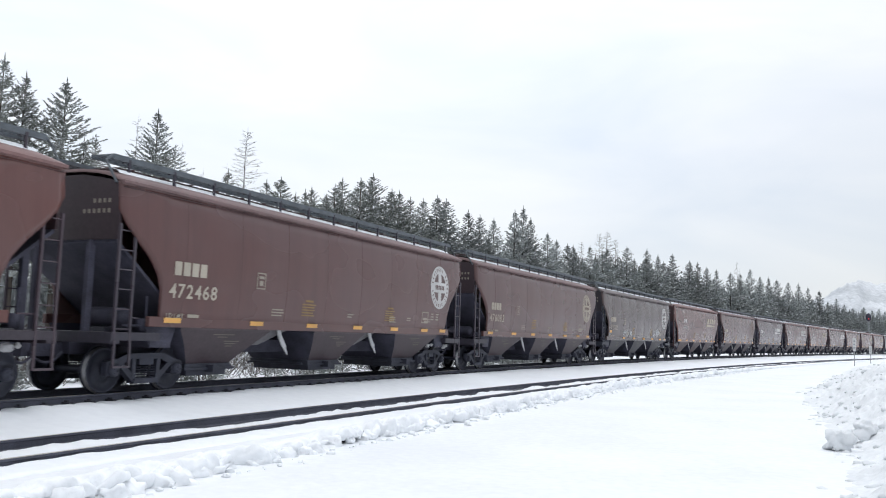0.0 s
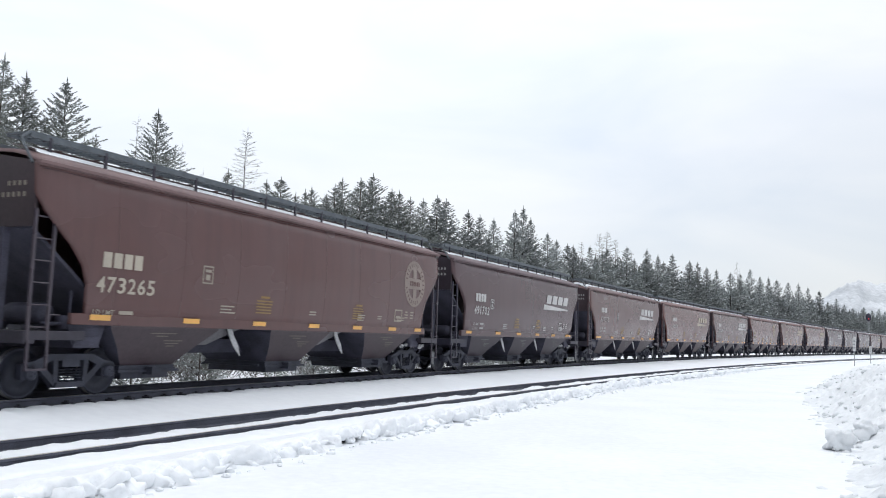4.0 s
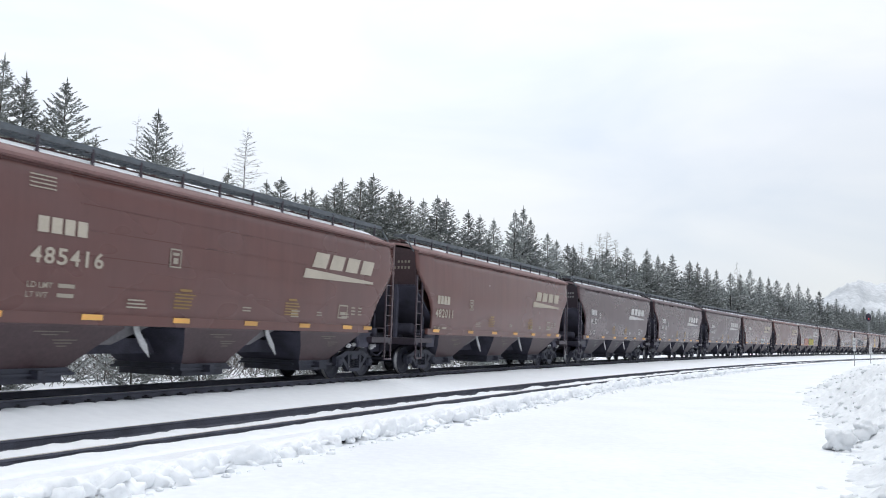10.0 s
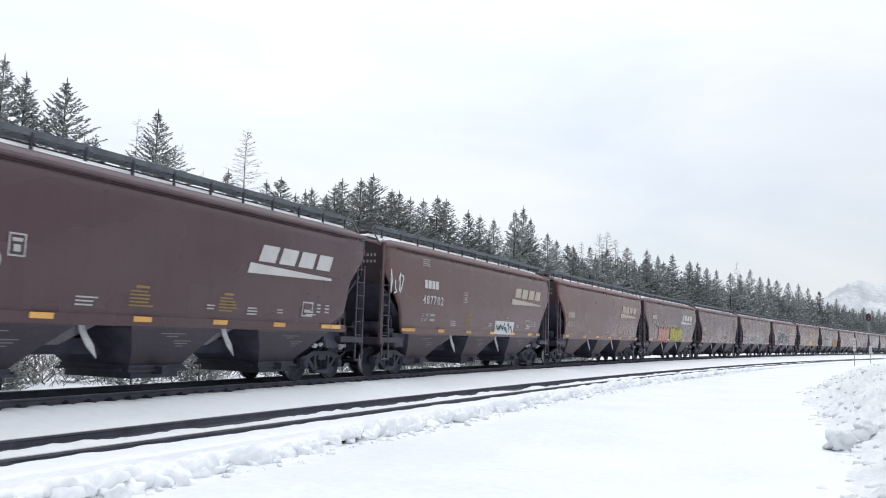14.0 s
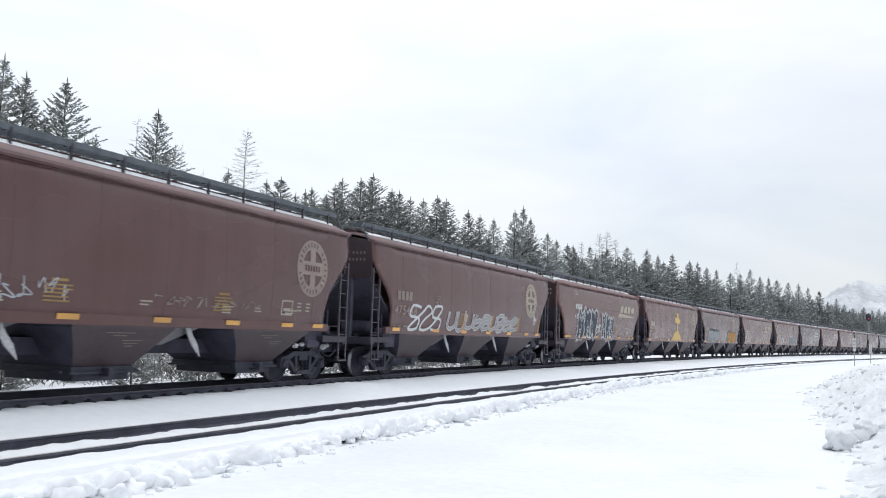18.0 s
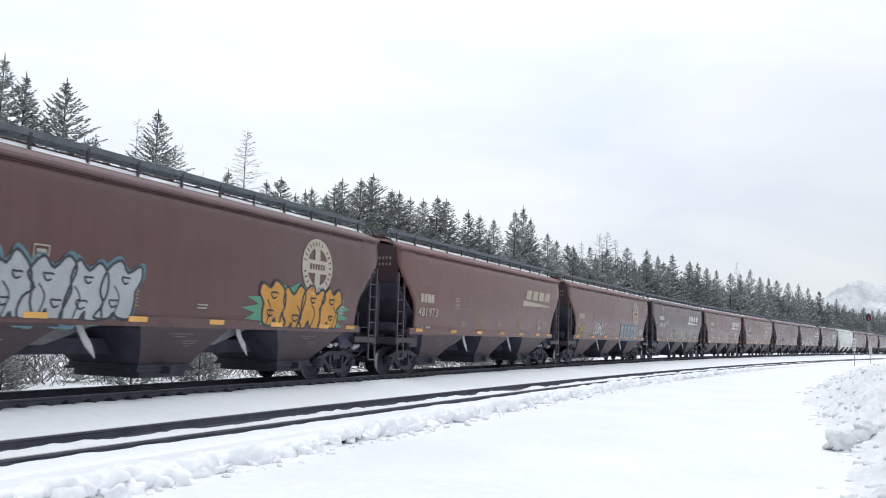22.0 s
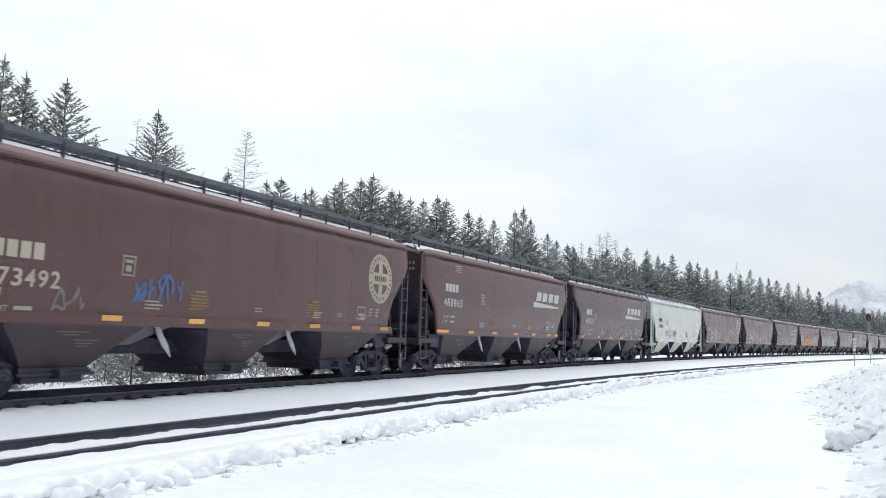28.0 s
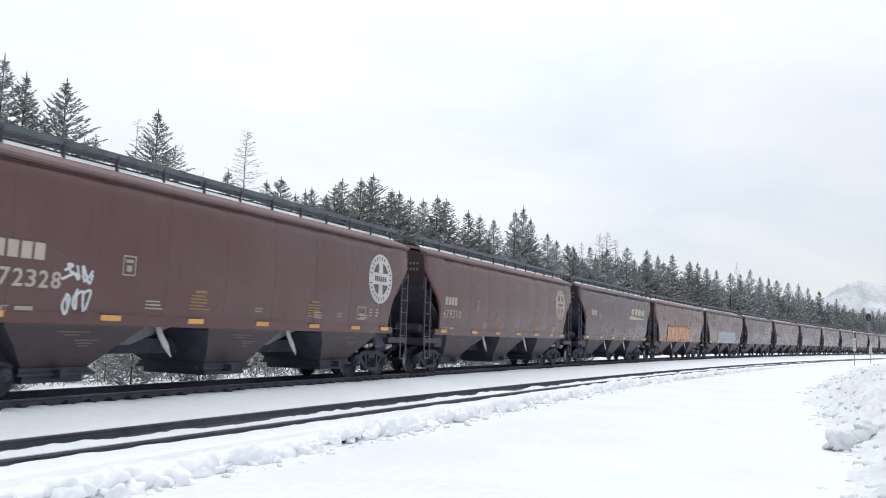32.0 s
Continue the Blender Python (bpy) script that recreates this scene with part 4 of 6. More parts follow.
def roof_snow_mesh(kind, seed):
    """Snow caught on the near slope of the roof: a thin broken strip, and a drift towards each end."""
    rnd = random.Random(seed)
    h = KINDS[kind] / 2
    verts, faces = [], []
    xs = np.arange(-h + 0.25, h - 0.2, 0.12)
    prof_y = [-1.49, -1.36, -1.15, -0.85, -0.45, 0.0]
    prof_z = [4.17, 4.26, 4.34, 4.41, 4.45, 4.46]
    for x in xs:
        d = h - abs(x)
        n = float(fbm(np.array([x * 0.7 + seed * 9]), np.array([seed * 1.7]), 5, 3)[0])
        low = -0.86 - 0.36 * n - 0.10 * math.sin(x * 2.4 + seed) * n
        if kind == "slant" and 0.5 < d < 2.4:
            low -= 0.20 * math.sin(math.pi * (d - 0.5) / 1.9)
        low = max(low, -1.42)
        dip = 0.16 * (1 - min(1, d / 0.9)) if kind == "slant" else 0.0
        zs = [float(np.interp(y, prof_y, prof_z)) - dip for y in (low, low + 0.08, -0.42)]
        thick = 0.012 + 0.05 * float(fbm(np.array([x * 2.1]), np.array([seed * 3.1]), 9, 3)[0])
        verts += [(x, low, zs[0] + 0.002), (x, low + 0.05, zs[1] + thick), (x, -0.80, 4.49 - dip), (x, -0.40, 4.55 - dip)]
    for k in range(len(xs) - 1):
        for i in range(3):
            faces.append((k * 4 + i, (k + 1) * 4 + i, (k + 1) * 4 + i + 1, k * 4 + i + 1))
    return raw_mesh("roof_snow", verts, faces, M_CRUST, True)


# ---- trucks
def truck_mesh():
    bm = bmesh.new()
    for sgn in (-1, 1):
        y0, y1 = sorted((sgn * 0.90, sgn * 1.04))
        # upper arch, from axle box to axle box
        slab(bm, [(-1.06, 0.52), (-1.02, 0.64), (-0.80, 0.68), (-0.50, 0.80), (0.50, 0.80), (0.80, 0.68), (1.02, 0.64), (1.06, 0.52), (0.74, 0.54), (0.42, 0.68), (-0.42, 0.68), (-0.74, 0.54)][::-1], y0, y1)
        for e in (-1, 1):
            slab(bm, [(e * 0.74, 0.56), (e * 0.62, 0.60), (e * 0.26, 0.30), (e * 0.34, 0.20)], y0, y1)  # tension arm
            slab(bm, [(e * 0.40, 0.70), (e * 0.30, 0.70), (e * 0.28, 0.28), (e * 0.38, 0.28)], y0 - 0.01, y1 + 0.01)  # column
            bx = sorted((e * 0.74, e * 1.06))
            box(bm, bx[0], bx[1], y0, y1, 0.36, 0.62)  # pedestal
        slab(bm, [(-0.36, 0.19), (0.36, 0.19), (0.32, 0.29), (-0.32, 0.29)], y0 - 0.03, y1 + 0.03)  # spring seat
        for x in (-0.19, 0.0, 0.19):  # spring coils
            for k in range(5):
                z = 0.305 + k * 0.052
                v0 = len(bm.verts)
                ring = lathe(bm, [(0.075, -0.012), (0.088, 0.0), (0.075, 0.012)], n=10)
                for row in ring:
                    for v in row:
                        v.co = Vector((v.co.x + x, v.co.z + sgn * 0.97, v.co.y + z))
    box(bm, -0.2, 0.2, -1.05, 1.05, 0.56, 0.70)  # bolster
    box(bm, -0.3, 0.3, -0.3, 0.3, 0.68, 0.80)
    for e in (-1, 1):
        box(bm, e * 0.36 - 0.05, e * 0.36 + 0.05, -0.78, 0.78, 0.36, 0.46)  # brake beam
    bmesh.ops.recalc_face_normals(bm, faces=bm.faces[:])
    return mesh_of("truck", bm, M_TRUCK)


def bearing_mesh():
    bm = bmesh.new()
    lathe(bm, [(0.001, -1.12), (0.09, -1.12), (0.115, -1.10), (0.125, -1.02), (0.125, -0.95)], n=14)
    for i in range(3):
        a = i * 2.094
        box(bm, 0.05 * math.cos(a) - 0.015, 0.05 * math.cos(a) + 0.015, -1.14, -1.12, 0.05 * math.sin(a) - 0.015, 0.05 * math.sin(a) + 0.015)
    return mesh_of("bearing_cap", bm, M_TRUCK, True)


def wheelset_mesh():
    bm = bmesh.new()
    for s in (-1, 1):
        prof = [(0.10, 0.62), (0.16, 0.635), (0.30, 0.70), (0.40, 0.69), (0.40, 0.665), (0.484, 0.665), (0.484, 0.69), (0.460, 0.705), (0.457, 0.80), (0.43, 0.81), (0.40, 0.80), (0.38, 0.755), (0.20, 0.775), (0.16, 0.83), (0.10, 0.835)]
        rings = lathe(bm, [(r, s * y) for r, y in prof], n=18)
    lathe(bm, [(0.001, -0.95), (0.085, -0.95), (0.085, -0.62), (0.08, 0.0), (0.085, 0.62), (0.085, 0.95), (0.001, 0.95)], n=10)
    bm.faces.ensure_lookup_table()
    for f in bm.faces:
        c = f.calc_center_median()
        if 0.70 < abs(c.y) < 0.80 and math.hypot(c.x, c.z) > 0.44:
            f.material_index = 1
    bmesh.ops.recalc_face_normals(bm, faces=bm.faces[:])
    return mesh_of("wheelset", bm, [M_WHEEL, M_TREAD], True)


TRUCK_ME, BEARING_ME, WHEEL_ME, BRACKET_ME = truck_mesh(), bearing_mesh(), wheelset_mesh(), bracket_mesh()


def clump_mesh(h):
    """Rough lumps of snow between the car's end and its bogie."""
    rnd = random.Random(7)
    bm = bmesh.new()
    for x, z, r in ((h - 2.1, 0.96, 0.08), (h - 1.8, 0.99, 0.07), (h - 1.5, 0.97, 0.09), (h - 1.2, 0.95, 0.06), (h - 0.7, 0.93, 0.10), (h - 0.5, 0.96, 0.06)):
        got = bmesh.ops.create_icosphere(bm, subdivisions=2, radius=r)
        for v in got["verts"]:
            k = 1 + rnd.uniform(-0.3, 0.3)
            v.co = Vector((v.co.x * 1.4 * k + x, v.co.y * 0.7 * k - 1.22, v.co.z * 0.8 * k + z))
    return mesh_of("packed_snow", bm, M_PALE_GREY)


def hopper_car(kind):
    """One car with all its parts and no markings."""
    h = KINDS[kind] / 2
    car = new("hopper_car")
    for sign in (1, -1):
        part("side_sheet", side_sheet(kind, sign), None, car)
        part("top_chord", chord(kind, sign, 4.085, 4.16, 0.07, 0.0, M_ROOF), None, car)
        part("drip_strip", chord(kind, sign, 4.015, 4.03, 0.022, 0.05, M_GRIME), None, car)
        part("side_sill", chord(kind, sign, 1.34, 1.55, 0.02, 0.95 if kind != "slant" else 1.42), None, car)
        part("running_board", board_mesh(kind, sign), None, car, "dark open-grating roof walkway")
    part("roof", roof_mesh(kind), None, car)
    if kind == "round":
        for i in range(1, 9):
            part("seam", seam_mesh(), None, car).location.x = -h + i * 2 * h / 9
    if kind == "slant":
        for z, x0, x1 in ((2.06, -3.6, 4.2), (2.60, -4.4, 3.4), (3.06, -4.6, 4.6), (3.52, -4.4, 4.8)):
            part("weld", weld_mesh(x0, x1, z), None, car)
    part("hatch_cover", hatch_mesh(kind), None, car)
    part("roof_snow", roof_snow_mesh(kind, 3 + len(kind)), None, car, "thin snow caught on the roof")
    for end in (-1, 1):
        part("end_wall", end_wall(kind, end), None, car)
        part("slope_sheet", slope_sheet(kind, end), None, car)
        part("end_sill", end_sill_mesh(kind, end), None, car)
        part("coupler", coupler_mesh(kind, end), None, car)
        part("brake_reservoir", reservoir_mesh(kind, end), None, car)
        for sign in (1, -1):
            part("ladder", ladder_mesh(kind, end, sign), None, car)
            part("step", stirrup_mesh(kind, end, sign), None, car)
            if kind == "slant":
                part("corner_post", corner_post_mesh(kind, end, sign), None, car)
    part("centre_sill", centre_sill_mesh(kind), None, car)
    for b in bays(kind):
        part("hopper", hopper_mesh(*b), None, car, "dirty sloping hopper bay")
        part("outlet_gate", gate_mesh(b[2], b[3]), None, car)
    bb = bays(kind)
    for a, b in ((bb[0][1], bb[1][0]), (bb[1][1], bb[2][0])):
        part("brace", daylight_sliver_mesh((a + b) / 2 - 0.35), None, car, "pale sliver standing in for daylight between hoppers")
        part("gusset", snowlit_sheet_mesh(a, b), None, car, "pale grey sheet standing in for the snow-lit underside")
    n = 13
    for i in range(n):
        br = part("bracket", BRACKET_ME, None, car)
        br.location.x = -h + 0.55 + i * (2 * h - 1.1) / (n - 1)
    tagged(part("packed_snow", clump_mesh(h), None, car, "snow packed over the bogie"), kind="stuff")
    for end in (-1, 1):
        truck = part("truck", TRUCK_ME, None, car, "sooty cast-steel bogie with coil springs")
        truck.location.x = end * (h - 1.42)
        for e in (-1, 1):
            w = part("wheelset", WHEEL_ME, None, truck)
            w.location = (e * 0.89, 0, 0.457)
            cap = part("bearing_cap", BEARING_ME, None, truck)
            cap.location = (e * 0.89, 0, 0.457)
    return car


# tinted darker: soot, and for the ends the shade between the cars
SOOT_SHADED = ("corner_post", "bracket", "end_wall", "slope_sheet", "ladder", "step", "end_sill")
PAINTED = ("weld", "corner_post", "drip_strip", "seam", "side_sheet", "top_chord", "side_sill", "roof", "hatch_cover", "end_wall", "slope_sheet", "end_sill", "ladder", "step", "hopper", "bracket")


# ---------------------------------------------------------------- markings on the cars
M_LETTER = mat("worn_lettering", (0.95, 0.95, 0.95), 0.6, var=0.12, scale=6.0, tint=True, spec=0.3)
WHITE, DIM, TAN, FADED = (0.54, 0.53, 0.52), (0.45, 0.40, 0.33), (0.42, 0.37, 0.30), (0.27, 0.22, 0.195)
GOLD = (0.29, 0.185, 0.065)


def on_side(x, z, layer=1):
    return (x, side_y(z) - 0.014 - 0.004 * layer, z)


def decal(name, polys, parent, colour, layer=1, label="", material=None):
    """Flat paint on the near side: polygons of (x, z)."""
    verts, faces = [], []
    for poly in polys:
        b = len(verts)
        verts += [on_side(x, z, layer) for x, z in poly]
        faces.append(tuple(range(b, len(verts))))
    ob = part(name, raw_mesh(name, verts, faces, material or M_LETTER), None, parent, label)
    ob.color = (*colour, 1)
    if name in ("stencil", "warning_stencil", "herald_print"):
        tagged(ob, kind="stuff")  # print too small to pick apart
    return ob


def rect(x0, x1, z0, z1, lean=0.0):
    return [(x0, z0), (x1, z0), (x1 + lean, z1), (x0 + lean, z1)]


def lettering(name, text, x, z, width, height, parent, colour, label=""):
    words = [text] if text in GLYPHS else list(text)
    cell = width / len(words)
    for i, w in enumerate(words):
        v, f = GLYPHS[w]
        wide = cell if len(words) == 1 else cell * (0.26 if w == "1" else 0.80)
        x0 = x + i * cell + (cell * 0.25 if w == "1" and len(words) > 1 else 0)
        ob = part(name, raw_mesh(name, [on_side(x0 + a * wide, z + b * height) for a, b in v], f, M_LETTER), None, parent, label)
        ob.color = (*colour, 1)
        if len(words) == 1:
            tagged(ob, kind="stuff")


def mark_blocks(x, z, width, height, lean=0.0):
    """Four plain blocks in the place of a company's initials, a little apart."""
    out, w = [], width / 4
    k = lean / height
    for i in range(4):
        a, b = x + i * w, x + (i + 0.80) * w
        out.append(rect(a, b, z, z + 0.96 * height, k * 0.96 * height))
    return out


def bars(x, z, width, n, gap=0.075, thick=0.032, rnd=None):
    """Unreadable small print: plain bars."""
    out = []
    for i in range(n):
        w = width * (rnd.uniform(0.7, 1.0) if rnd else 1)
        out.append(rect(x, x + w, z - i * gap - thick, z - i * gap))
    return out


def herald(car, x, z, r, colour):
    ring, n = [], 28
    for i in range(n):
        a, b = 2 * math.pi * i / n, 2 * math.pi * (i + 1) / n
        ring.append([(x + r * math.cos(a), z + r * math.sin(a)), (x + r * math.cos(b), z + r * math.sin(b)), (x + 0.66 * r * math.cos(b), z + 0.66 * r * math.sin(b)), (x + 0.66 * r * math.cos(a), z + 0.66 * r * math.sin(a))])
    w, e = 0.17 * r, 0.665 * r
    ring += [rect(x - w, x + w, z + 0.24 * r, z + e), rect(x - w, x + w, z - e, z - 0.24 * r), rect(x - e, x + e, z - 0.235 * r, z + 0.235 * r)]
    ob = decal("herald", ring, car, colour, 1, "round railway herald with a cross")
    ticks = []
    for i in range(26):
        a = 2 * math.pi * i / 26
        if i % 9 == 4:
            continue
        c, s = math.cos(a), math.sin(a)
        px, pz = x + 0.83 * r * c, z + 0.83 * r * s
        u, v = 0.075 * r, 0.028 * r
        ticks.append([(px + c * u - s * v, pz + s * u + c * v), (px + c * u + s * v, pz + s * u - c * v), (px - c * u + s * v, pz - s * u - c * v), (px - c * u - s * v, pz - s * u + c * v)])
    ticks += [rect(x - 0.5 * r + 0.17 * r * i, x - 0.5 * r + 0.17 * r * i + 0.11 * r, z - 0.10 * r, z + 0.10 * r) for i in range(6)]
    t = decal("herald_print", ticks, ob, tuple(c * 0.9 for c in car["tone"]), 2)


def wedge_logo(car, x, z, width, colour):
    hgt = width * 0.105
    stripe = [(x, z - 0.01 * width), (x + 0.93 * width, z + 0.004 * width), (x + 0.93 * width, z + 0.02 * width), (x + 0.025 * width, z + 0.052 * width)]
    mark = decal("company_mark", [stripe], car, colour, 1, "tapering stripe under slanted blocks")
    for block in mark_blocks(x + 0.10 * width, z + 0.066 * width, 0.84 * width, hgt, 0.055 * width):
        decal("emblem_block", [block], mark, colour)


# ---- graffiti: ribbons and filled shapes that lie on the side
def smooth_loop(pts, closed=True, per=5):
    out, n = [], len(pts)
    for i in range(n if closed else n - 1):
        p = [pts[(i + k - 1) % n] if closed else pts[min(max(i + k - 1, 0), n - 1)] for k in range(4)]
        for q in range(per):
            t = q / per
            out.append(tuple(0.5 * (2 * p[1][d] + (p[2][d] - p[0][d]) * t + (2 * p[0][d] - 5 * p[1][d] + 4 * p[2][d] - p[3][d]) * t * t + (3 * p[1][d] - p[0][d] - 3 * p[2][d] + p[3][d]) * t**3) for d in (0, 1)))
    if not closed:
        out.append(pts[-1])
    return out


def ribbon(pts, w, closed=False):
    out, n = [], len(pts)
    for i in range(n if closed else n - 1):
        a, b = pts[i], pts[(i + 1) % n]
        dx, dz = b[0] - a[0], b[1] - a[1]
        ln = math.hypot(dx, dz) or 1e-6
        ox, oz = -dz / ln * w / 2, dx / ln * w / 2
        ex, ez = dx / ln * w * 0.3, dz / ln * w * 0.3
        out.append([(a[0] + ox - ex, a[1] + oz - ez), (a[0] - ox - ex, a[1] - oz - ez), (b[0] - ox + ex, b[1] - oz + ez), (b[0] + ox + ex, b[1] + oz + ez)])
    return out


def fan(pts):
    cx, cz = sum(p[0] for p in pts) / len(pts), sum(p[1] for p in pts) / len(pts)
    return [[(cx, cz), pts[i], pts[(i + 1) % len(pts)]] for i in range(len(pts))]


def throw_up(car, x0, x1, z0, z1, n, seed, outline, fill=None, w=0.05, glow=None, label="spray-painted bubble graffiti"):
    """A row of bubbly shapes: a fill, an outline and inner strokes."""
    rnd = random.Random(seed)
    fills, lines, halo = [], [], []
    cw = (x1 - x0) / n
    for i in range(n):
        cx, cz = x0 + (i + 0.5) * cw, (z0 + z1) / 2 + rnd.uniform(-0.06, 0.06) * (z1 - z0)
        # a tall swelling form: two round shoulders over a waist, on one or two feet
        half, high, lean = 0.56 * cw, 0.52 * (z1 - z0), rnd.uniform(-0.15, 0.15) * cw
        knots = [(-0.95, -1.0), (-0.25, -1.06), (-0.1, -0.72), (0.25, -1.04), (0.95, -0.92), (1.02, -0.3), (0.72, 0.02), (1.05, 0.45), (0.72, 1.02), (0.1, 0.72), (-0.4, 1.08), (-0.98, 0.7), (-1.02, 0.0), (-0.82, -0.45)]
        loop = [(cx + half * px * rnd.uniform(0.82, 1.12) + lean * pz, cz + high * pz * rnd.uniform(0.88, 1.08)) for px, pz in knots]
        if rnd.random() < 0.5:
            loop = [(2 * cx - px, pz) for px, pz in loop[::-1]]
        loop = smooth_loop(loop, True, 3)
        if fill:
            fills += fan(loop)
        lines += ribbon(loop, w, True)
        if glow:
            halo += fan([(cx + (px - cx) * 1.16, cz + (pz - cz) * 1.16) for px, pz in loop])
        # a small counter, and a stroke that follows part of the edge
        for up in (0.42, -0.40):
            if rnd.random() < 0.75:
                qx, qz, r = cx + rnd.uniform(-0.15, 0.15) * cw + lean * up, cz + up * high, rnd.uniform(0.11, 0.17)
                hole = [(qx + r * cw * math.cos(a), qz + r * 0.9 * high * math.sin(a) + 0.05 * high * math.cos(2 * a)) for a in [0.9 * k for k in range(7)]]
                lines += ribbon(smooth_loop(hole, False, 3), w * 0.7)
        x2 = cx + rnd.uniform(-0.3, 0.3) * cw
        lines += ribbon(smooth_loop([(x2, cz - 0.9 * high), (x2 + 0.12 * cw, cz - 0.25 * high), (x2 - 0.06 * cw, cz + 0.15 * high)], False), w * 0.6)
    g = None
    if glow:
        g = decal("graffiti", halo, car, glow, 1, label)
    if fill:
        ob = decal("graffiti_fill" if g else "graffiti", fills, g or car, fill, 2, label)
        g = g or ob
    decal("graffiti_outline" if g else "graffiti", lines, g or car, outline, 3, label)


def scrawl(car, x0, x1, z0, z1, seed, colour, w=0.03, n=None, layer=1, label="thin spray-painted scrawl"):
    """A run of handwriting-like strokes that spell nothing."""
    rnd = random.Random(seed)
    polys = []
    n = n or max(3, int((x1 - x0) / 0.28))
    cw = (x1 - x0) / n
    for i in range(n):
        cx = x0 + i * cw
        pts = [(cx + rnd.uniform(0, 1.15) * cw, z0 + rnd.uniform(0, 1) * (z1 - z0)) for _ in range(rnd.randint(4, 6))]
        polys += ribbon(smooth_loop(pts, False), w)
    decal("graffiti", polys, car, colour, layer, label)


def tag(car, x0, x1, z0, z1, n, seed, colour, w=0.04, layer=2, label="looping spray-painted tag"):
    """One running line that loops and doubles back, like quick handwriting that spells nothing."""
    rnd = random.Random(seed)
    mid, amp, step = (z0 + z1) / 2, (z1 - z0) / 2, (x1 - x0) / n
    pts = []
    for i in range(n):
        cx, tall = x0 + (i + 0.5) * step, rnd.uniform(0.7, 1.1) * amp
        shape = rnd.choice((((-0.3, 0.9), (-0.35, -0.9), (0.1, -1.0), (0.45, -0.2), (0.1, 0.3), (-0.2, -0.1)), ((-0.4, 0.4), (0.0, 1.0), (0.4, 0.5), (-0.2, -0.3), (-0.3, -1.0), (0.5, -0.8)),
                            ((-0.45, 0.8), (-0.4, -0.7), (0.0, -1.0), (0.35, -0.5), (0.3, 0.9), (0.45, -0.8)), ((0.35, 0.8), (-0.3, 0.9), (-0.4, 0.1), (0.35, -0.1), (0.3, -0.9), (-0.35, -0.9))))
        pts += [(cx + 1.05 * step * px + 0.12 * pz * step, mid + tall * pz) for px, pz in shape]
    decal("graffiti", ribbon(smooth_loop(pts, False, 4), w), car, colour, layer, label)


# where each slant-ended car's number starts, from its end
NUMBER_AT = {"477119": 1.98, "497650": 1.87, "477310": 2.0, "485379": 2.68, "489380": 2.0, "487702": 2.65, "488865": 1.67, "485526": 2.72, "485416": 2.7, "485136": 2.7}


